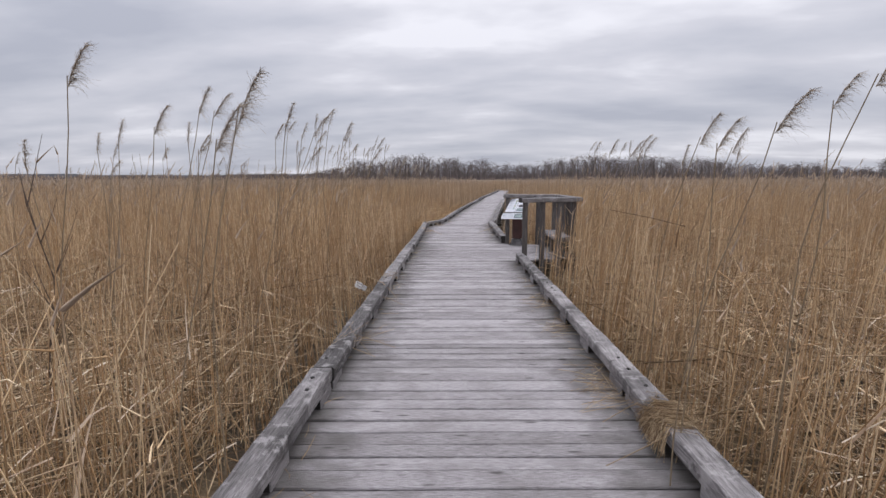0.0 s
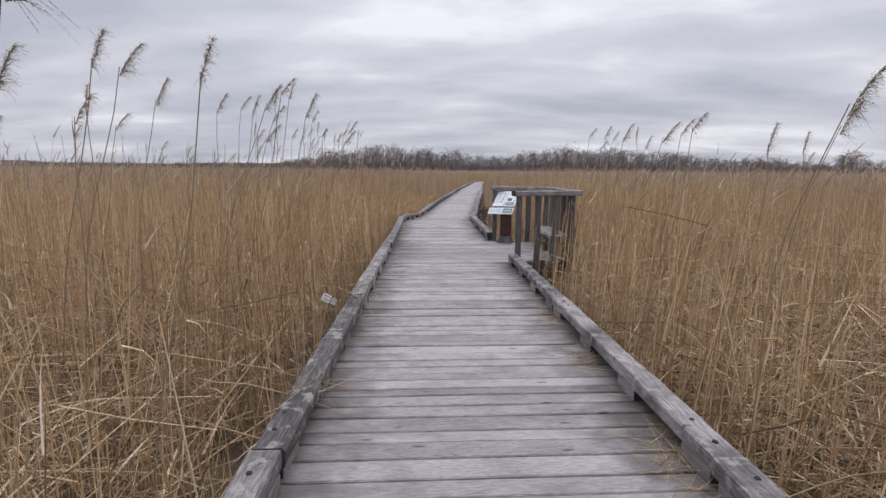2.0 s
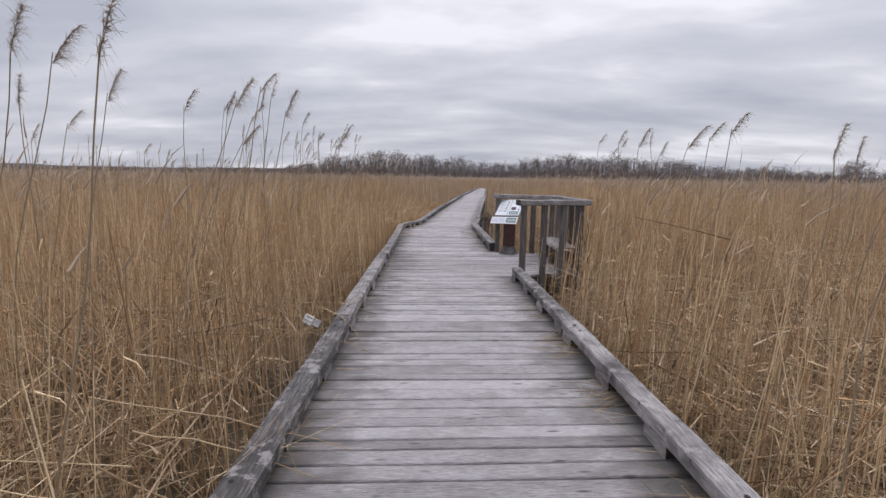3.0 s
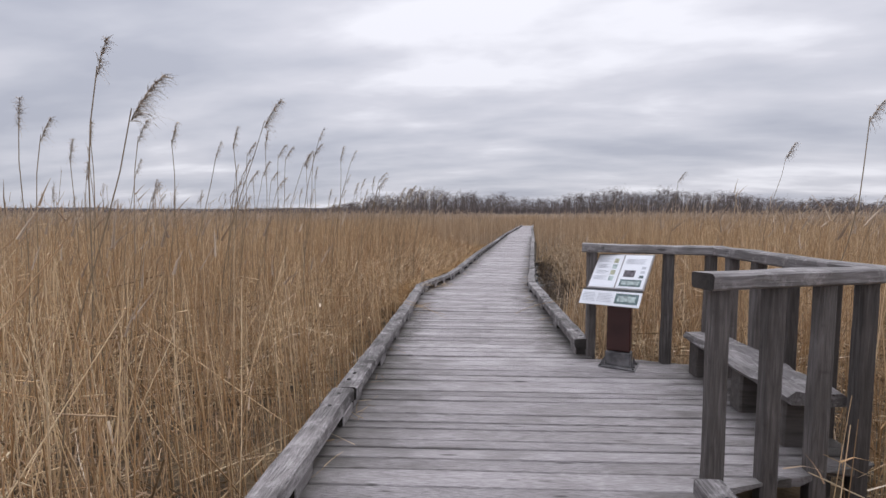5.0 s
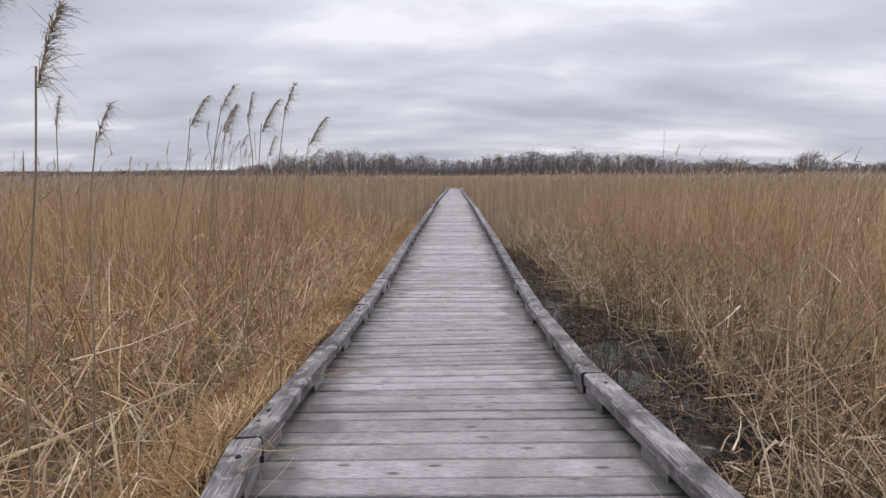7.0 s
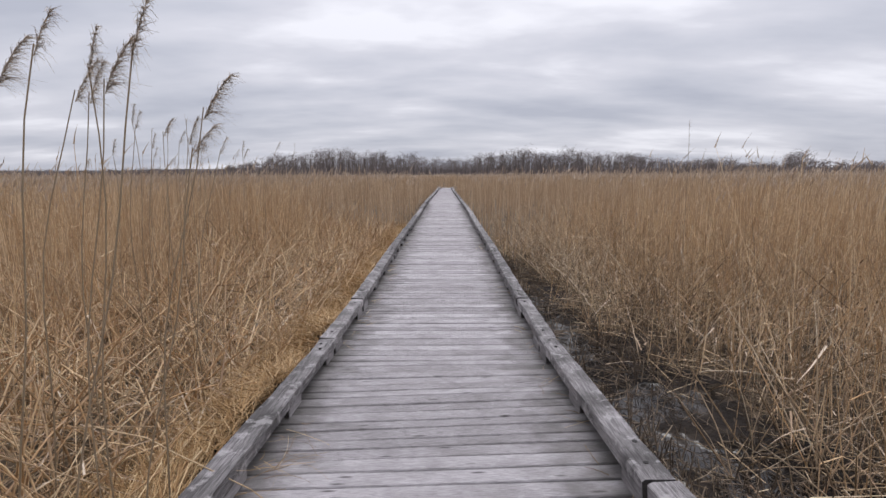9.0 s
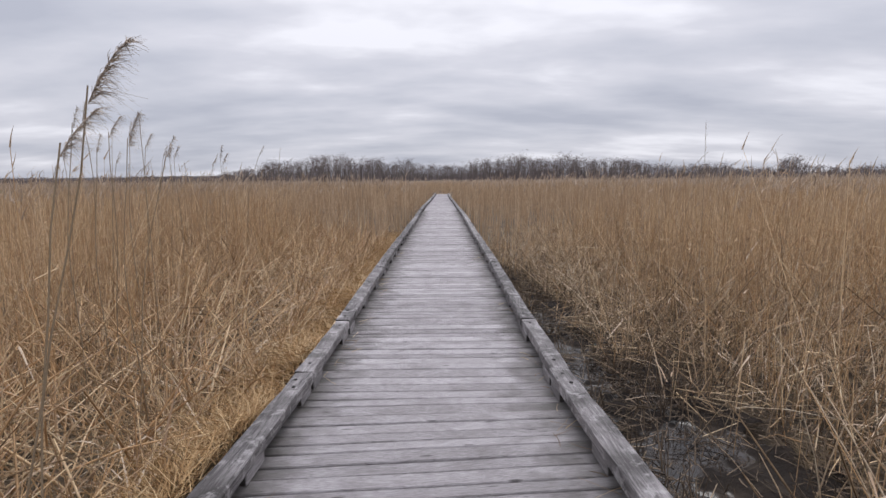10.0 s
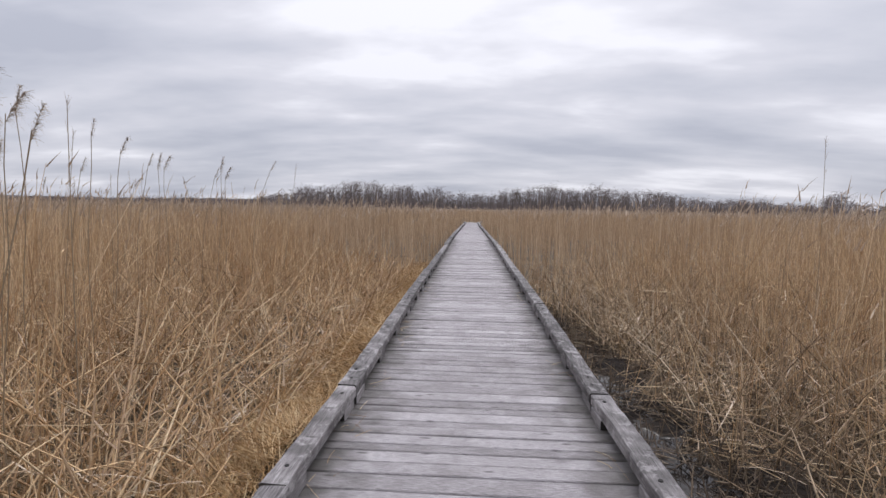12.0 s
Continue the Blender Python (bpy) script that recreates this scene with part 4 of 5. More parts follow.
def fallen_straw():
    """Broken stalks lying criss-cross among the standing ones."""
    r = np.random.default_rng(23)
    x, y = scatter(r, 52000, -5.5, 5.5, 1.8, 19)
    d = off_walk(x, y)
    low = np.interp(y, [11.0, 12.8, 18, 24], [0, 1, 1, 0.3]) * np.clip(1.3 - d / 1.2, 0, 1)
    p = 0.3 + 0.45 * np.interp(y, [5.5, 9], [1, 0]) * np.clip(1.6 - np.abs(d - 1.5) / 1.5, 0, 1) + 0.5 * np.clip((value_noise(x + 40, y + 7, 1.3, 8) - 0.5) * 4, 0, 1) + 0.08 * low * (x < -0.8)
    p = np.where(y > 12, np.where(x > -0.3, 0.45, 0.5) * p, p)
    keep = (d > 0.28) & (r.random(len(x)) < p) & (r.random(len(x)) > 0.965 * muddy(x, y))
    x, y = x[keep], y[keep]
    n = len(x)
    d = off_walk(x, y)
    a = r.uniform(0, 2 * math.pi, n)
    ln = np.minimum(r.uniform(0.15, 0.75, n), 0.15 + d * 1.1) * np.where(y > 12, np.where(x > 0, 0.45, 0.55), 1.0)
    thin = np.where(y > 12, 0.68, 1.0)
    z = GROUND_Z + 0.02 + np.abs(r.normal(0, 0.17, n)) + np.where(r.random(n) < 0.10, r.uniform(0.1, 0.4, n), 0)
    base = np.stack([x, y, z], 1)
    tip = base + np.stack([np.cos(a) * ln, np.sin(a) * ln, r.normal(0.05, 0.16, n) * ln], 1)
    tip[:, 2] = np.maximum(tip[:, 2], GROUND_Z + 0.01)
    curl = np.where(y > 12, 1.9, 1.0)
    bend = np.stack([r.normal(0, 0.15, n) * curl, r.normal(0, 0.15, n) * curl, r.normal(-0.01, 0.08, n)], 1) * ln[:, None]
    ok = off_walk(tip[:, 0], tip[:, 1]) > 0.03
    chunks = [stalks(base[ok], tip[ok], (0.0016 + 0.0046 * r.random(ok.sum()) ** 1.5) * thin[ok], bend[ok], 2, 0.6)]
    # broken stalks that lean over, still rooted
    x, y = scatter(r, 9000, -5.5, 5.5, 1.8, 19)
    d = off_walk(x, y)
    keep = (d > 0.3) & (r.random(len(x)) > 0.985 * muddy(x, y)) & (r.random(len(x)) < 0.35 + 0.6 * value_noise(x + 40, y + 7, 1.3, 8))
    x, y, d = x[keep], y[keep], d[keep]
    n = len(x)
    a, el, ln = r.uniform(0, 2 * math.pi, n), np.radians(r.uniform(12, 60, n)), np.minimum(r.uniform(0.35, 0.95, n), 0.3 + d)
    base = np.stack([x, y, np.full(n, GROUND_Z)], 1)
    tip = base + np.stack([np.cos(a) * np.cos(el) * ln, np.sin(a) * np.cos(el) * ln, np.sin(el) * ln], 1)
    ok = off_walk(tip[:, 0], tip[:, 1]) > 0.03
    chunks.append(stalks(base[ok], tip[ok], r.uniform(0.0024, 0.0058, ok.sum()), None, 1, 0.6))
    # rooted stalks bowed over beside the second stretch
    x, y = scatter(r, 21000, -4.2, 3.5, 11.6, 21)
    d = off_walk(x, y)
    keep = (d > 0.25) & (r.random(len(x)) > 0.985 * muddy(x, y)) & (r.random(len(x)) < np.clip(1.3 - d / 2.6, 0, 1)) & (r.random(len(x)) < (0.3 + 0.9 * value_noise(x, y, 0.45, 33)) * np.where(x > -0.4, 0.6, 1.0))
    x, y, d = x[keep], y[keep], d[keep]
    n = len(x)
    a, el, ln = r.uniform(0, 2 * math.pi, n), np.radians(r.uniform(38, 86, n)), np.minimum(r.uniform(0.3, 0.95, n), 0.32 + 0.5 * d)
    base = np.stack([x, y, np.full(n, GROUND_Z)], 1)
    tip = base + np.stack([np.cos(a) * np.cos(el) * ln, np.sin(a) * np.cos(el) * ln, np.sin(el) * ln], 1)
    bend = np.stack([np.cos(a) * ln * 0.35, np.sin(a) * ln * 0.35, -0.22 * ln], 1) * (r.random(n) ** 1.4)[:, None] + r.normal(0, 0.05, (n, 3)) * ln[:, None]
    end = tip + bend
    ok = (off_walk(end[:, 0], end[:, 1]) > 0.03) & (off_walk(tip[:, 0], tip[:, 1]) > 0.03)
    rad = (0.002 + 0.0062 * r.random(n) ** 1.5) * np.where(x > -0.5, 0.66, 1.0)
    for side, mat, label in ((x < -0.5, REED, "bowed and broken tan reeds beside the boardwalk"), (x >= -0.5, WEATHERED, "bowed weathered brown reeds round the mud")):
        k = ok & side
        tagged(quad_object("bowed_reeds", [stalks(base[k], tip[k], rad[k], bend[k], 3, 0.5)], mat), label, "reeds", kind="stuff")
    # mat of short dead leaves over the ground by the right side
    m = 7000
    y = r.uniform(3, 18, m)
    x = right_at(y) + 0.12 + np.abs(r.normal(0, 0.55, m))
    ok = (r.random(m) > 1.1 * muddy(x, y)) & (off_walk(x, y) > 0.05)
    x, y = x[ok], y[ok]
    m = len(x)
    a = r.uniform(0, 2 * math.pi, m)
    ln = r.uniform(0.06, 0.28, m)
    base = np.stack([x, y, GROUND_Z + 0.02 + r.uniform(0, 0.12, m)], 1)
    tip = base + np.stack([np.abs(np.cos(a)) * ln, np.sin(a) * ln, r.normal(0.02, 0.15, m) * ln], 1)
    chunks.append(stalks(base, tip, r.uniform(0.0015, 0.0036, m), None, 1, 0.6))
    ob = quad_object("fallen_reeds", chunks, STRAW)
    return tagged(ob, "pale broken reed stalks lying criss-cross on the marsh", "reeds", kind="stuff")


fallen_straw()


def ribbons(base, tip, width, bend, segments=3):
    """Flat leaf blades from base to tip, bowed by bend, folded a little along the middle and tapering to a point."""
    n = len(base)
    d = tip - base
    d = d / (np.linalg.norm(d, axis=1, keepdims=True) + 1e-9)
    u = np.cross(d, np.array([[0.2, 0.1, 1.0]]))
    u /= np.linalg.norm(u, axis=1, keepdims=True) + 1e-9
    v = np.cross(u, d)
    rows = []
    for k in range(segments + 1):
        f = k / segments
        c = base + (tip - base) * f + bend * (f * f)
        w = (width * (1 - 0.85 * f))[:, None]
        rows += [c - u * w, c + v * w * 0.35, c + u * w]
    verts = np.stack(rows, 1).reshape(-1, 3)
    per = 3 * (segments + 1)
    quads = [(k * 3 + a, k * 3 + a + 1, k * 3 + a + 4, k * 3 + a + 3) for k in range(segments) for a in (0, 1)]
    return verts, (np.arange(n)[:, None, None] * per + np.array(quads)[None]).reshape(-1, 4)


def leaf_litter():
    """Dead leaf blades hanging and lying among the reeds, thick where they are beaten down."""
    r = np.random.default_rng(67)
    x, y = scatter(r, 60000, -5.0, 5.0, 2.2, 20)
    d = off_walk(x, y)
    low = np.interp(y, [11.5, 12.8, 18, 22], [0, 1, 1, 0.3]) * np.clip(1.5 - d / 1.3, 0, 1)
    first = np.interp(y, [2, 6, 9], [1, 0.8, 0.2]) * np.clip(1.6 - np.abs(d - 1.3) / 1.3, 0, 1) * np.clip(value_noise(x, y, 0.9, 71) * 2.2 - 0.6, 0, 1)
    keep = (d > 0.12) & (r.random(len(x)) < 0.13 + 0.30 * low + 0.45 * first) & (r.random(len(x)) > 0.99 * muddy(x, y))
    x, y, d, low = x[keep], y[keep], d[keep], low[keep]
    n = len(x)
    out = np.sign(x - (left_at(y) + right_at(y)) / 2)
    a, ln = r.uniform(0, 2 * math.pi, n), r.uniform(0.08, 0.34, n)
    dx = np.where(d < 0.45, np.abs(np.cos(a)) * out, np.cos(a)) * ln
    z = GROUND_Z + 0.03 + np.abs(r.normal(0, 0.13, n)) + (1 - low) * r.uniform(0, 0.45, n) * (r.random(n) < 0.5)
    base = np.stack([x, y, z], 1)
    tip = base + np.stack([dx, np.sin(a) * ln, r.normal(0.15, 0.5, n) * ln], 1)
    tip[:, 2] = np.maximum(tip[:, 2], GROUND_Z + 0.05)
    bend = np.stack([r.normal(0, 0.12, n), r.normal(0, 0.12, n), r.uniform(-0.5, 0.05, n)], 1) * ln[:, None]
    end = tip + bend
    ok = (off_walk(end[:, 0], end[:, 1]) > 0.04) & (end[:, 2] > GROUND_Z + 0.01)
    ob = quad_object("leaf_litter", [ribbons(base[ok], tip[ok], r.uniform(0.002, 0.0062, ok.sum()), bend[ok])], LEAF)
    return tagged(ob, "curled dead reed leaves lying among the stalks", "dead leaves", kind="stuff")


leaf_litter()


def mud_litter():
    """Rotting dark stubs and leaves on the mud and round its edge."""
    r = np.random.default_rng(41)
    x, y = scatter(r, 30000, -0.6, 2.0, 12.3, 18.9)
    w = muddy(x, y)
    keep = (off_walk(x, y) > 0.06) & (r.random(len(x)) < np.where(w > 0.9, 0.10 + 0.9 * np.clip(3 * (value_noise(x, y, 0.3, 61) - 0.5), 0, 1), np.where(w > 0.02, 0.95, 0.5)))
    x, y = x[keep], y[keep]
    n = len(x)
    a, ln = r.uniform(0, 2 * math.pi, n), r.uniform(0.03, 0.16, n)
    base = np.stack([x, y, GROUND_Z + 0.012 + r.uniform(0, 0.05, n)], 1)
    stub = r.random(n) < 0.22
    tip = base + np.stack([np.cos(a) * ln * np.where(stub, 0.3, 1), np.sin(a) * ln * np.where(stub, 0.3, 1), np.where(stub, ln * 1.1, r.normal(0.02, 0.12, n) * ln)], 1)
    ok = off_walk(tip[:, 0], tip[:, 1]) > 0.02
    ob = quad_object("mud_litter", [stalks(base[ok], tip[ok], r.uniform(0.0014, 0.0042, ok.sum()), r.normal(0, 0.12, (ok.sum(), 3)) * ln[ok][:, None], 2, 0.6)], ROT)
    return tagged(ob, "dark rotting reed stubs and leaves on wet mud", "reeds", kind="stuff")


mud_litter()


def straw_mat():
    """Fine golden dead grass heaped against the left kerb of the second stretch, thinning into the reeds."""
    r = np.random.default_rng(29)
    m = 19000
    y = r.uniform(12.0, 21, m)
    d = np.abs(r.normal(0, 0.34, m)) + 0.06
    x = left_at(y) - d
    heap = 0.37 * np.exp(-(d / 0.36) ** 2) * (0.72 + 0.5 * value_noise(x, y, 0.4, 17)) + np.interp(y, SAG_Y, SAG_Z) * np.exp(-(d / 0.5) ** 2)
    z = GROUND_Z + 0.02 + np.maximum(heap, 0) * r.uniform(0.7, 1.05, m)
    a, ln = r.normal(math.pi / 2, 0.75, m), r.uniform(0.06, 0.30, m)
    base = np.stack([x, y, z], 1)
    tip = base + np.stack([-np.abs(np.cos(a)) * ln, np.sin(a) * ln, r.normal(-0.03, 0.16, m) * ln], 1)
    bend = np.stack([r.normal(0, 0.04, m), r.normal(0, 0.04, m), r.uniform(-0.02, 0.04, m)], 1)
    ob = quad_object("straw_mat", [stalks(base, tip, r.uniform(0.0009, 0.0028, m), bend, 2, 0.6)], MAT)
    return tagged(ob, "heaped golden dead grass along the kerb", "dead grass", kind="stuff")


straw_mat()


# ------------------------------------------------------------------ tall plumed reeds
def plume_reed(seed, droop, fluff, length=0.085):
    """One tall reed 1 m high, its stem bowed, its small plume drooping to one side."""
    r = np.random.default_rng(seed)
    ob = new("plume_reed")
    n = 9
    pts = [Vector((0.02 * math.sin(i * 0.9 + seed) * i / n + droop * 0.07 * (i / n) ** 3, 0.012 * math.cos(i + seed) * i / n, 0.93 * i / n)) for i in range(n + 1)]
    quad_object("stem", [tube(pts, [0.0022 * (1 - 0.5 * i / n) for i in range(n + 1)])], STEM, ob)
    k = fluff
    f = r.random(k) ** 0.9
    low, top = np.array(pts[-1]) - np.array([0.0, 0, length * 0.25]), np.array(pts[-1]) + np.array([droop * length * 0.45, 0.0, length * 0.8])
    ch = [stalks(low[None], top[None], np.array([0.0010]), np.array([[droop * length * 0.2, 0, -length * 0.12]]), 3, 0.3)]
    b = low + (top - low) * f[:, None] + np.stack([droop * length * 0.2 * f * f, 0 * f, -length * 0.12 * f * f], 1)
    ln = r.uniform(0.25, 0.62, k) * length * (1.15 - 0.6 * f)
    t = b + np.stack([droop * ln * r.uniform(0.1, 0.8, k) + r.normal(0, 0.06 * length, k), r.normal(0, 0.10 * length, k), ln * r.uniform(0.1, 0.9, k)], 1)
    ch.append(stalks(b, t, r.uniform(0.0003, 0.0007, k), np.stack([droop * ln * 0.35, 0 * ln, -ln * r.uniform(0.2, 0.9, k)], 1), 2, 0.35))
    tagged(quad_object("plume", ch, PLUME, ob), kind="stuff")
    return tagged(ob, "tall dead reed with feathery drooping plume", "plume reed", "plume reeds above the field")


def bare_reed(seed):
    r = np.random.default_rng(seed)
    ob = new("plume_reed")
    n = 6
    c = float(r.normal(0.01, 0.03))
    pts = [Vector((c * (i / n) ** 2, 0.02 * (i / n) ** 2, i / n)) for i in range(n + 1)]
    quad_object("stem", [tube(pts, [0.0021 * (1 - 0.6 * i / n) for i in range(n + 1)])], STEM, ob)
    k = 10
    f = r.uniform(0.86, 1, k)
    b = np.array([Vector((c * a * a, 0.02 * a * a, a)) for a in f])
    tagged(quad_object("plume", [stalks(b, b + np.stack([r.normal(0.006, 0.004, k), r.normal(0, 0.004, k), r.uniform(0.01, 0.035, k)], 1), np.full(k, 0.0006), None, 1, 0.4)], PLUME, ob), kind="stuff")
    return tagged(ob, "tall thin dead reed stripped of its plume", "plume reed", "plume reeds above the field")


# tip x, y, z and lean in degrees of the ones that stand out
NEAR_LEFT = [(-0.56, 3.85, 1.27, 1), (-0.54, 3.8, 1.18, 12), (-0.75, 4.63, 1.32, 19), (-1.23, 6.44, 1.6, 17), (-1.07, 6.26, 1.42, 9), (-1.47, 4.75, 1.33, 5), (-1.85, 4.96, 1.31, 12), (-1.52, 6.11, 1.42, -2), (-1.16, 5.97, 1.45, 26), (-1.32, 4.15, 1.44, 2), (-1.65, 4.24, 1.13, -16), (-1.28, 4.81, 1.22, -1), (-1.53, 5.26, 1.52, 19), (-1.57, 5.36, 1.52, 12), (-1.85, 5.51, 1.35, -1), (-1.99, 5.92, 1.31, 16), (-1.7, 5.77, 1.43, 7), (-1.31, 7.89, 1.36, 16)]
NEAR_RIGHT = [(0.93, 4.8, 1.25, 5), (0.8, 4.13, 1.17, 0), (0.97, 4.27, 1.25, 10), (1.04, 5.79, 1.29, 12), (1.07, 5.36, 1.17, 5), (1.18, 4.23, 1.38, 5), (1.21, 4.33, 1.32, -1), (1.1, 6.54, 1.29, 14), (1.24, 6.49, 1.32, 7), (1.62, 6.05, 1.19, -2), (1.27, 5.31, 1.24, 4), (1.05, 7.62, 1.37, -7), (1.13, 7.59, 1.35, -6), (1.29, 9.17, 1.51, 12), (1.54, 8.6, 1.44, -6), (1.62, 8.56, 1.34, -2), (1.4, 9.12, 1.36, 12), (2.2, 11.95, 1.67, 5), (1.52, 12.78, 1.48, 7)]
MIDDLE = [(-1.45, 6.38, 1.45, 21), (-1.3, 6.5, 1.43, 26), (-1.45, 6.51, 1.31, 30), (-1.43, 6.78, 1.6, -4), (-1.68, 8.24, 1.59, 4), (-1.98, 7.89, 1.72, 2), (-2.07, 7.54, 1.64, 9), (-1.59, 9.05, 1.57, 18), (-2.68, 10.46, 1.41, 5), (-2.58, 10.55, 1.61, 2), (-2.54, 10.72, 1.7, 2), (-2.48, 10.89, 1.63, 0), (-2.35, 10.98, 1.57, 9), (-2.15, 10.88, 1.79, 6), (-2.17, 10.99, 1.65, 5), (-2.07, 11.27, 1.64, 7), (-2.91, 11.06, 1.52, 3), (-2.83, 11.12, 1.48, 4), (-2.16, 11.56, 1.42, 10), (-1.82, 11.93, 1.47, 20), (-2.5, 11.6, 1.47, 4), (-2.83, 11.38, 1.44, 9)]
MIDDLE_BACK = [(-2.53, 8.61, 1.49, 2), (-2.48, 8.68, 1.44, 3), (-2.43, 8.87, 1.45, -4), (-2.19, 8.95, 1.47, 3), (-2.18, 9.1, 1.47, 4), (-2.1, 9.41, 1.44, 18), (-2.04, 9.44, 1.5, 1), (-2.57, 11.21, 1.66, 3), (-2.19, 11.82, 1.71, 9), (-2.31, 10.22, 1.35, 29), (-2.72, 9, 1.37, -3), (-2.59, 9.27, 1.32, 3), (-2.52, 11.46, 1.58, 2)]
FAR_NEAR = [(-1.53, 11.74, 1.24, 4), (-1.46, 12.83, 1.34, 22), (-1.47, 13.06, 1.24, 8), (-1.4, 12.95, 1.12, 15), (-1.94, 13.22, 1.32, 8), (-1.7, 12.98, 1.33, 3), (-1.62, 12.92, 1.28, 3), (-1.65, 12.1, 1.17, 8), (-2.04, 14.07, 1.22, -5), (-2, 11.97, 1.39, 1), (-1.93, 12.03, 1.4, 17), (-2.23, 12.43, 1.41, -4), (-2.4, 12.55, 1.35, 2), (-2.36, 12.83, 1.29, 9), (-1.96, 13, 1.32, 4), (-1.71, 12.93, 1.37, 12), (-1.97, 13.36, 1.32, 1)]
FAR = [(-2.47, 14.38, 1.33, 0), (-2.33, 14.49, 1.3, -2), (-2.37, 14.7, 1.28, 0), (-2.51, 14.6, 1.23, 0), (-2.92, 15.11, 1.45, -3), (-2.95, 15.61, 1.41, -1), (-2.99, 15.96, 1.36, 2), (-3.11, 15.61, 1.3, 9), (-2.79, 17.64, 1.41, 12), (-2.9, 16.93, 1.33, 3), (-3.14, 16.33, 1.31, 3), (-3.13, 16.58, 1.3, -8), (-2.71, 18.2, 1.34, 17), (-3.21, 15.79, 1.22, -2), (-3.18, 15.28, 1.23, 0), (-3.05, 17.08, 1.28, 7), (-2.93, 17.14, 1.27, -4), (1.56, 16.38, 1.42, 3), (1.8, 16.94, 1.12, 10), (-3.19, 16.54, 1.31, 2), (-1.87, 14.06, 1.18, 14)]


def plume_reeds():
    DROOP = (0.65, 0.75, 0.3, 0.8, 0.0, 0.0, 0.5)
    kinds = [plume_reed(31, 0.65, 190, 0.085), plume_reed(32, 0.75, 200, 0.085), plume_reed(33, 0.3, 150, 0.08), plume_reed(34, 0.8, 130, 0.065), bare_reed(35), bare_reed(36), plume_reed(37, 0.5, 70, 0.06)]
    r = random.Random(77)
    used = [0] * len(kinds)

    def place(x, y, h, k, turn, tilt):
        m = Matrix.Translation((x, y, GROUND_Z)) @ Matrix.Rotation(radians(tilt), 4, "Y") @ Matrix.Rotation(radians(turn), 4, "Z")
        if not used[k]:
            used[k] = 1
            o = kinds[k]
            o.matrix_world = m @ Matrix.Diagonal((h, h, h, 1))
        else:
            o = copy_thing(kinds[k], m)
            o.scale = (h, h, h)
        return o

    for stand, choice in ((NEAR_LEFT, (0, 1, 2, 3)), (NEAR_RIGHT, (0, 3, 1, 3, 2)), (MIDDLE, (2, 3, 0, 6, 3)), (MIDDLE_BACK, (2, 3, 6, 3, 2, 6)), (FAR_NEAR, (0, 2, 1, 3)), (FAR, (6, 3, 4, 6, 2))):
        for k, (x, y, z, lean) in enumerate(stand):
            high = z - GROUND_Z
            kind = choice[k % len(choice)]
            place(x - high * (math.tan(radians(lean * 0.55)) + DROOP[kind] * 0.11), y, high / math.cos(radians(lean * 0.55)), kind, r.uniform(-25, 25), lean * 0.55)
    # the rest, thickest left of the first stretch
    for count, side, y0, y1, near, reach, h0, h1 in ((40, -1, 8.6, 12.4, 0.7, 2.6, 1.3, 1.6), (56, -1, 4.5, 12.4, 1.0, 3.6, 1.25, 1.6),
                                                    (62, -1, 16.5, 27, 1.6, 6, 1.3, 1.5), (28, 1, 6.5, 12, 1.2, 5, 1.22, 1.5), (18, 1, 13, 36, 3.0, 9, 1.15, 1.28)):
        for _ in range(count):
            y = r.uniform(y0, y1)
            d = near + r.random() ** 1.3 * reach
            x = float(left_at(y)) - d if side < 0 else float(right_at(y)) + d
            if inside_bay(x, y, 0.2) and x > 0:
                continue
            place(x, y, r.uniform(h0, h1), r.choice((2, 3, 3, 4, 4, 5, 6, 6)), r.uniform(-35, 35), r.gauss(3, 6))


plume_reeds()


# ------------------------------------------------------------------ saplings and straw on the kerb
def sapling(x, y, h, seed):
    r = random.Random(seed)
    ob = thing("sapling", pose(x, y, GROUND_Z), "thin dark leafless sapling among the reeds", "sapling")
    pts = [Vector((0.03 * math.sin(i * 1.3 + seed), 0.02 * math.cos(i + seed), h * i / 7)) for i in range(8)]
    quad_object("trunk", [tube(pts, [0.007 * (1 - 0.1 * i) for i in range(8)])], TWIG, ob)
    for i in range(2, 8):
        for _ in range(2):
            a, ln = r.uniform(0, 6.28), r.uniform(0.12, 0.3)
            b = np.array([pts[i] * 1.0])
            t = b + np.array([[math.cos(a) * ln * 0.6, math.sin(a) * ln * 0.4, ln]])
            quad_object("branch", [stalks(b, t, np.array([0.003]), np.array([[0, 0, 0.03]]), 2, 0.3)], TWIG, ob)


sapling(0.80, 7.68, 0.85, 3)
sapling(-1.95, 4.52, 1.15, 8)


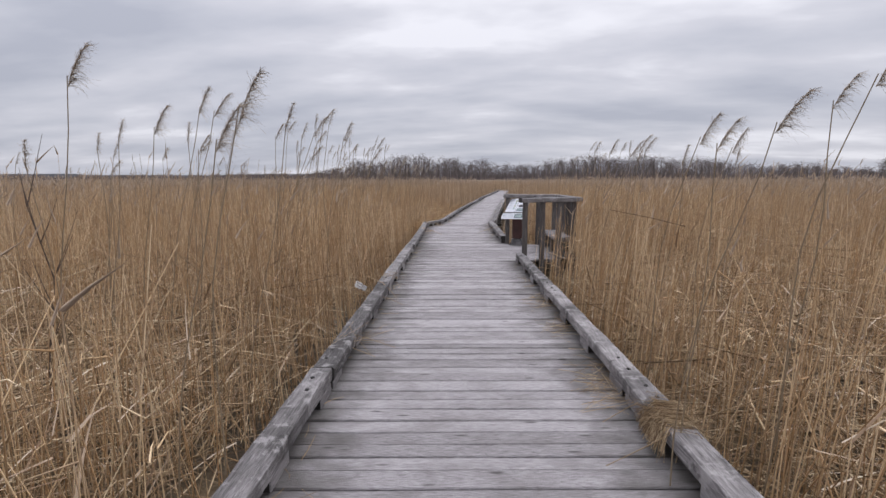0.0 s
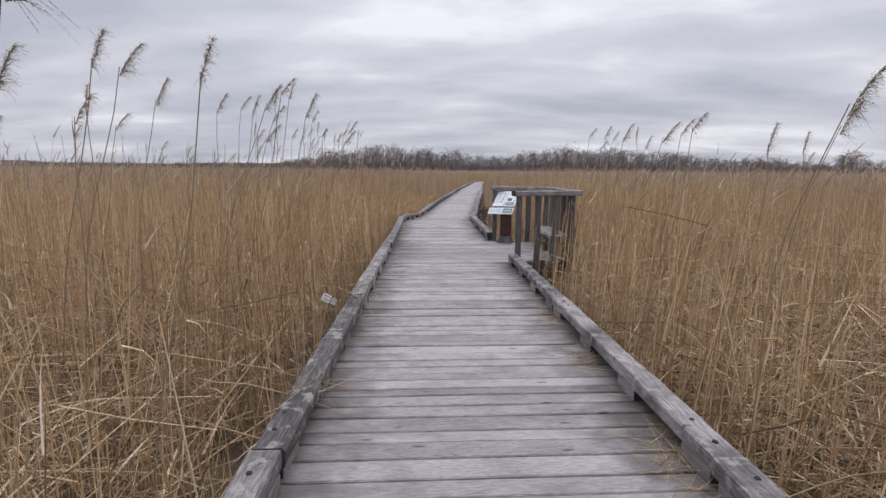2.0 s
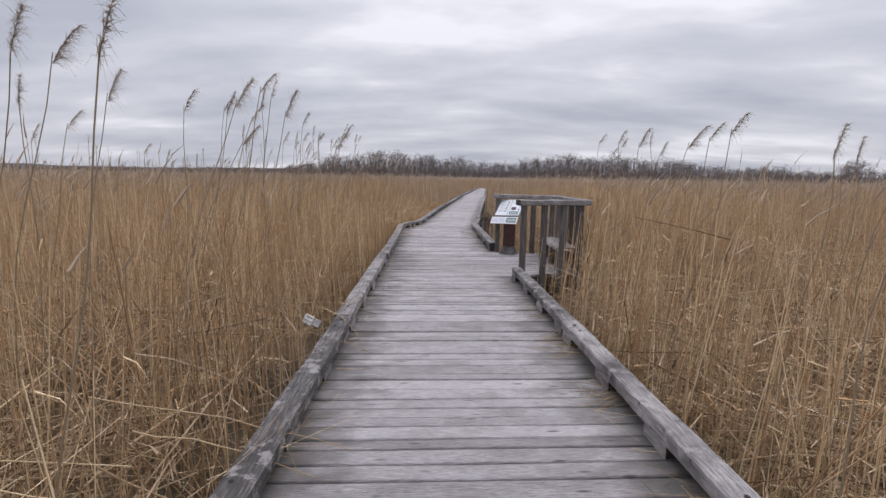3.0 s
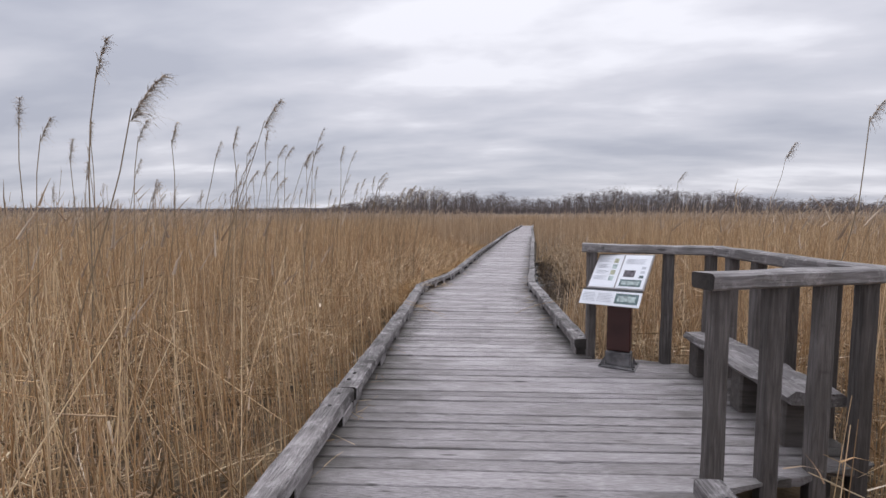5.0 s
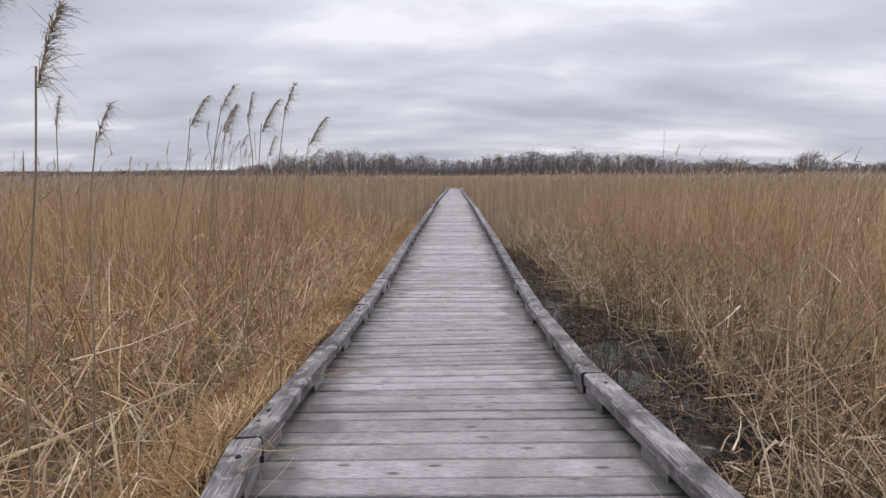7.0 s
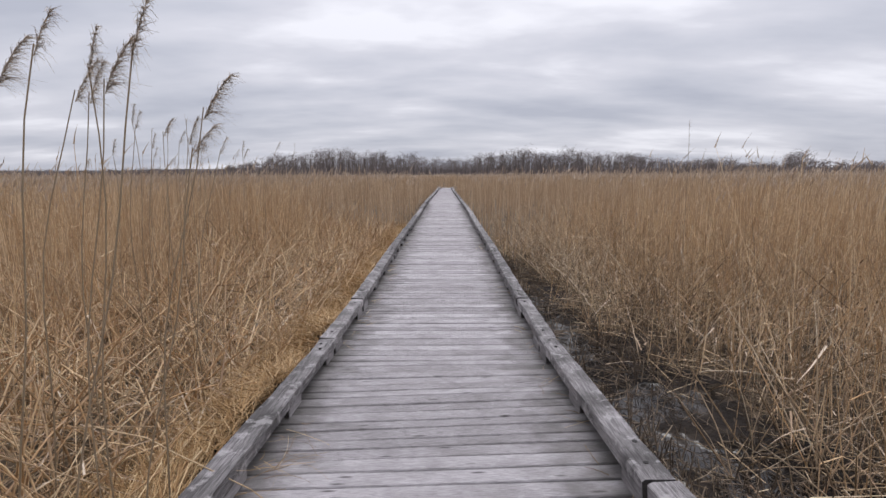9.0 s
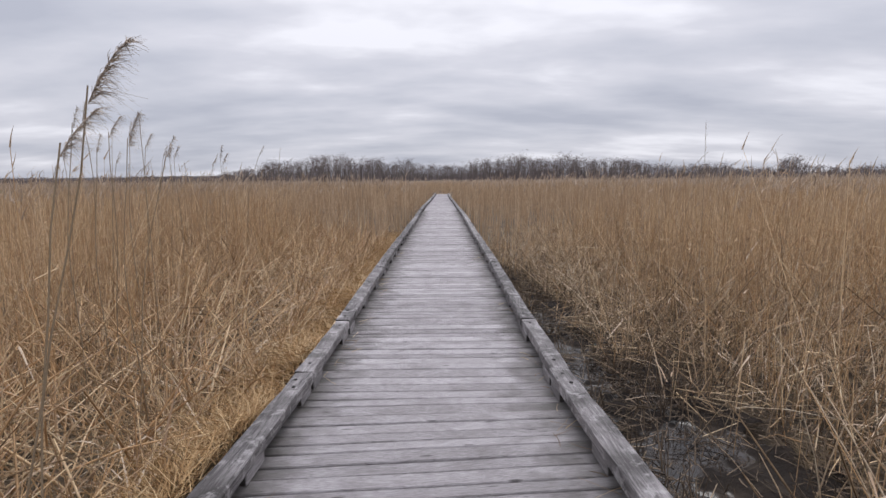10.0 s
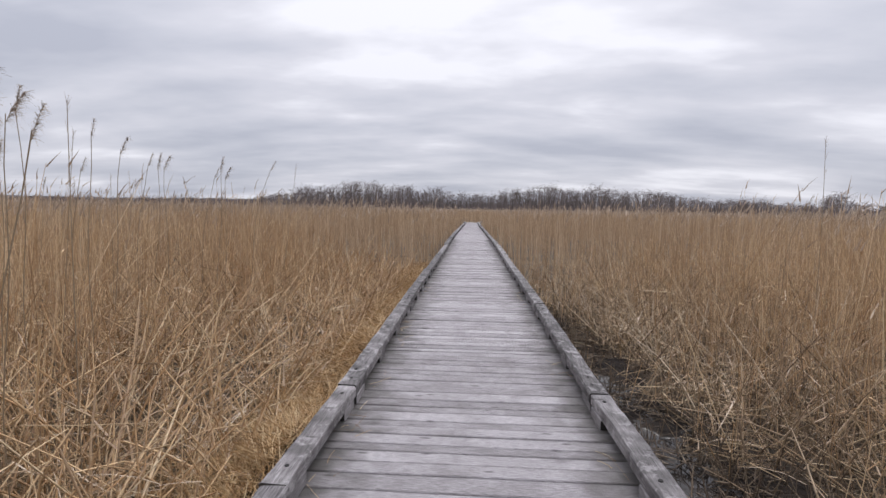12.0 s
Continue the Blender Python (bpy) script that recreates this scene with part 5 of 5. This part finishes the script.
def straw_tuft(x, y, n, along, spread, seed, z=KERB_TOP):
    """Loose dead grass caught on the kerb."""
    r = np.random.default_rng(seed)
    ob = thing("straw_tuft", pose(x, y, deck_z(y)), "tangle of loose dry straw caught on the kerb", "straw")
    a = r.normal(0.25, 0.75, n)
    ln = r.uniform(0.08, spread, n)
    c = np.stack([r.normal(0, 0.05, n), r.normal(0, along, n), z + 0.008 + np.abs(r.normal(0, 0.016, n))], 1)
    d = np.stack([np.cos(a) * ln / 2, np.sin(a) * ln / 2, r.normal(0, 0.012, n)], 1)
    base, tip = c - d, c + d
    over = np.abs(base[:, 0]) > 0.06
    base[:, 2] = np.where(over, np.maximum(base[:, 2] - r.uniform(0, 0.08, n), 0.006), base[:, 2])
    over = np.abs(tip[:, 0]) > 0.06
    tip[:, 2] = np.where(over, np.maximum(tip[:, 2] - r.uniform(0, 0.08, n), 0.006), tip[:, 2])
    quad_object("straw", [stalks(base, tip, r.uniform(0.0006, 0.0016, n), np.stack([r.normal(0, 0.04, n), r.normal(0, 0.07, n), r.uniform(0, 0.02, n)], 1), 4, 0.6)], STRAW, ob)
    tagged(ob.children[0], kind="stuff")


def straw_wrap(x, y, n, half, seed):
    """A wad of old straw wrapped over the kerb, hanging down both of its sides."""
    r = np.random.default_rng(seed)
    ob = thing("straw_wrap", pose(x, y, deck_z(y)), "wad of grey-gold straw wrapped over the kerb", "straw")
    lift = r.uniform(0.003, 0.022, n) * np.exp(-(np.linspace(-1, 1, n) ** 2))
    mid, skew = r.normal(0, half, n), r.normal(0, 0.02, n)
    w = 0.052 + lift
    top = KERB_TOP + lift
    low_out, low_in = r.uniform(-0.05, 0.06, n), r.uniform(0.008, 0.07, n)
    path = [(w + r.uniform(0.0, 0.025, n), low_out), (w, top - 0.025), (w * 0.6, top), (-w * 0.6, top), (-w, top - 0.025), (-w - r.uniform(0.0, 0.03, n), low_in)]
    pts = [np.stack([px, mid + skew * (k - 2.5) + r.normal(0, 0.006, n), pz], 1) for k, (px, pz) in enumerate(path)]
    rad = r.uniform(0.0006, 0.0013, n)
    quad_object("straw", [stalks(a, b, rad, None, 1, 0.97) for a, b in zip(pts, pts[1:])], STRAW, ob)
    # loose ends sticking out of the wad
    m = n // 4
    a = r.uniform(0, 2 * math.pi, m)
    b0 = np.stack([r.uniform(-0.05, 0.05, m), r.normal(0, half, m), np.full(m, KERB_TOP + 0.006)], 1)
    b1 = b0 + np.stack([np.cos(a) * 0.09, np.sin(a) * 0.09, r.uniform(-0.005, 0.03, m)], 1)
    quad_object("loose_straw", [stalks(b0, b1, r.uniform(0.0006, 0.0014, m), r.normal(0, 0.015, (m, 3)), 3, 0.5)], STRAW, ob)
    for k in ob.children:
        tagged(k, kind="stuff")


straw_wrap(0.745, 4.40, 520, 0.042, 1)
straw_tuft(0.86, 4.42, 36, 0.05, 0.20, 11, 0.02)
straw_tuft(0.61, 4.92, 70, 0.14, 0.34, 2, 0.0)
straw_tuft(0.44, 6.4, 40, 0.12, 0.28, 3, 0.0)
straw_tuft(0.50, 5.75, 30, 0.10, 0.26, 12, 0.0)
straw_tuft(-0.72, 5.1, 14, 0.05, 0.40, 4)
straw_tuft(-1.38, 11.5, 22, 0.10, 0.30, 5, 0.0)
straw_tuft(-0.95, 6.75, 16, 0.06, 0.30, 6)
straw_tuft(-1.42, 13.3, 24, 0.14, 0.24, 7, 0.0)
straw_tuft(-1.48, 12.3, 16, 0.06, 0.36, 8)

def fallen_stalk(a, b, sag, seed):
    """One dead stalk that lies over the kerb onto the boards."""
    r = random.Random(seed)
    ob = thing("fallen_stalk", pose(*a), "single pale dead reed stalk fallen over the kerb", "reed stalk", "fallen stalks on the kerbs")
    d = Vector(b) - Vector(a)
    pts = [d * (k / 6) + Vector((r.uniform(-0.008, 0.008), r.uniform(-0.012, 0.012), sag * 4 * (k / 6) * (1 - k / 6))) for k in range(7)]
    quad_object("stem", [tube(pts, [0.0034 - 0.0003 * k for k in range(7)])], STRAW, ob)
    tip = np.array([pts[4]])
    quad_object("leaf", [ribbons(tip, tip + np.array([[0.10 * (1 if d.x > 0 else -1), 0.03, -0.02]]), np.array([0.003]), np.array([[0, 0.03, -0.02]]))], LEAF, ob)


fallen_stalk((-1.30, 5.05, 0.24), (-0.50, 5.24, 0.012), 0.02, 1)
fallen_stalk((-1.15, 5.02, 0.15), (-0.56, 5.06, 0.016), 0.03, 2)
fallen_stalk((-1.22, 6.02, 0.16), (-0.66, 6.16, 0.014), 0.04, 3)
fallen_stalk((-1.05, 6.50, 0.16), (-0.72, 6.30, 0.014), 0.04, 4)
fallen_stalk((1.35, 4.55, 0.18), (0.48, 4.20, 0.012), 0.05, 5)
fallen_stalk((1.20, 4.70, 0.14), (0.52, 4.50, 0.012), 0.05, 6)
fallen_stalk((-1.95, 10.98, 0.20), (-1.05, 11.10, 0.012), 0.03, 7)
fallen_stalk((-1.80, 11.30, 0.14), (-1.02, 10.95, 0.012), 0.05, 8)
fallen_stalk((0.35, 11.45, 0.15), (-0.42, 11.25, 0.012), 0.05, 9)
fallen_stalk((-2.10, 13.30, 0.10), (-1.30, 12.98, -0.02), 0.05, 10)


def deck_straw():
    """Single dead stalks blown onto the boards, most of them against the kerbs."""
    r = np.random.default_rng(58)
    n = 420
    y = r.uniform(2.5, 19, n)
    k = r.random(n) < 0.5
    d = 0.05 + np.abs(r.normal(0, 0.05, n))
    x = np.where(k, left_at(y) + d, right_at(y) - d)
    keep = (value_noise(x, y, 0.7, 44) > 0.45) & ~((y > 8.2) & (y < 10.3) & ~k)
    x, y = x[keep], y[keep]
    n = len(x)
    a, ln = r.normal(math.pi / 2, 0.8, n), r.uniform(0.03, 0.16, n)
    c = np.stack([x, y, np.interp(y, SAG_Y, SAG_Z) + 0.006], 1)
    v = np.stack([np.cos(a) * ln / 2, np.sin(a) * ln / 2, r.uniform(0, 0.006, n)], 1)
    ob = quad_object("deck_straw", [stalks(c - v * np.array([1, 1, 0]), c + v, r.uniform(0.0008, 0.002, n), np.stack([r.normal(0, 0.02, n), r.normal(0, 0.02, n), 0 * a], 1), 3, 0.6)], STRAW)
    return tagged(ob, "stray dead stalks lying on the boards", "straw", kind="stuff")


deck_straw()


# ------------------------------------------------------------------ planks
def plank_mesh(seed):
    """One board 1.6 m long, 0.118 m wide and 0.036 m thick, its top at z = 0, edges eased."""
    r = random.Random(seed)
    n, w, b = 4, 0.059, 0.0045
    bm = bmesh.new()
    rings = []
    cup = r.uniform(-0.002, 0.002)
    for i in range(n + 1):
        x = -0.8 + 1.6 * i / n
        e = r.uniform(-0.002, 0.002)
        dz = r.uniform(-0.0015, 0.0015)
        rings.append([bm.verts.new((x, y + e, z + dz)) for y, z in ((-w, -0.036), (w, -0.036), (w, -b), (w - b, 0), (0, cup), (-w + b, 0), (-w, -b))])
    for p, q in zip(rings, rings[1:]):
        for k in range(7):
            if k != 0:
                bm.faces.new((p[k], p[(k + 1) % 7], q[(k + 1) % 7], q[k]))
    bm.faces.new(rings[0][::-1]), bm.faces.new(rings[-1])
    bmesh.ops.recalc_face_normals(bm, faces=bm.faces)
    me = bpy.data.meshes.new("plank")
    bm.to_mesh(me)
    bm.free()
    me.materials.append(DECK)
    return me


def bay_plank(me, m):
    """A board that runs on into the bay, sawn off along the bay's edge."""
    bm = bmesh.new()
    bm.from_mesh(me)
    inv = m.inverted()
    y = m.translation.y
    for (ax, ay), (bx, by) in zip(BAY, BAY[1:]):
        d = Vector((bx - ax, by - ay, 0)).normalized()
        out = Vector((d.y, -d.x, 0))
        edge = Vector((ax, ay, 0)) + out * 0.02
        # the boards beside the bay's mouth are kept whole
        if abs(d.x) > 0.7 and (Vector((float(right_at(y)) - 0.05, y, 0)) - edge).dot(out) > 0:
            continue
        no = (m.to_3x3().transposed() @ out).normalized()
        bmesh.ops.bisect_plane(bm, geom=bm.verts[:] + bm.edges[:] + bm.faces[:], plane_co=inv @ edge, plane_no=no, clear_outer=True)
        bmesh.ops.holes_fill(bm, edges=[e for e in bm.edges if e.is_boundary], sides=0)
    ob = part("plank", bm, DECK, boardwalk)
    ob.matrix_world = m


def planks():
    meshes = [plank_mesh(s) for s in range(9)]
    r = random.Random(9)
    y, count, rest = -2.4, 0, []
    while y < DECK_END:
        w = r.choice((0.066, 0.075, 0.082, 0.088, 0.09, 0.09, 0.10, 0.108))
        y += w / 2
        s = heading_at(y)
        mid = (float(left_at(y)) + float(right_at(y))) / 2
        half = (float(right_at(y)) - float(left_at(y))) / 2
        xl, xr = float(left_at(y + half * s)) - 0.055, float(right_at(y - half * s)) + 0.055
        long = 8.15 < y < 10.2
        edge_y = y - (xr - (xl + xr) / 2) * s
        if long and not (bool(inside_bay(xr - 0.03, edge_y - w / 2, 0.02)) and bool(inside_bay(xr - 0.03, edge_y + w / 2, 0.02))):
            long = False
        if long:
            # boards run on into the bay as far as its edge
            x = xr - 0.25
            reach = xr
            while x < 1.3:
                yy = y + (x - (xl + xr) / 2) * -s
                if x > 0.0 and bool(inside_bay(x, yy, 0.07)):
                    reach = max(reach, x)
                x += 0.02
            xr = reach
        xl += r.uniform(-0.018, 0.018)
        xr += r.uniform(-0.018, 0.018)
        mid = (float(left_at(y)) + float(right_at(y))) / 2
        c = (xl + xr) / 2
        ang = math.atan(-s) + r.gauss(0, 0.0025)
        m = Matrix.Translation((c, y + (c - mid) * -s, deck_z(y) + r.uniform(-0.005, 0.0015))) @ Matrix.Rotation(ang, 4, "Z") @ deck_pitch(y - 0.1, y + 0.1, 0.2) @ Matrix.Rotation(r.gauss(0, 0.016), 4, "X") @ Matrix.Diagonal(((xr - xl) / math.cos(ang) / 1.6, (w - r.uniform(0.005, 0.010)) / 0.118, 1, 1))
        me = meshes[r.randrange(9)]
        if y > 1.5 and count < 300:
            count += 1
            if long:
                bay_plank(me, m)
                y += w / 2
                continue
            ob = new("plank", me)
            ob.parent = boardwalk
            ob.matrix_world = m
        else:
            rest.append((me, m))
        y += w / 2
    bm = bmesh.new()
    for me, m in rest:
        k = len(bm.verts)
        bm.from_mesh(me)
        bm.verts.ensure_lookup_table()
        for v in bm.verts[k:]:
            v.co = m @ v.co
    tagged(part("far_planks", bm, FARDECK, boardwalk), kind="stuff")


planks()
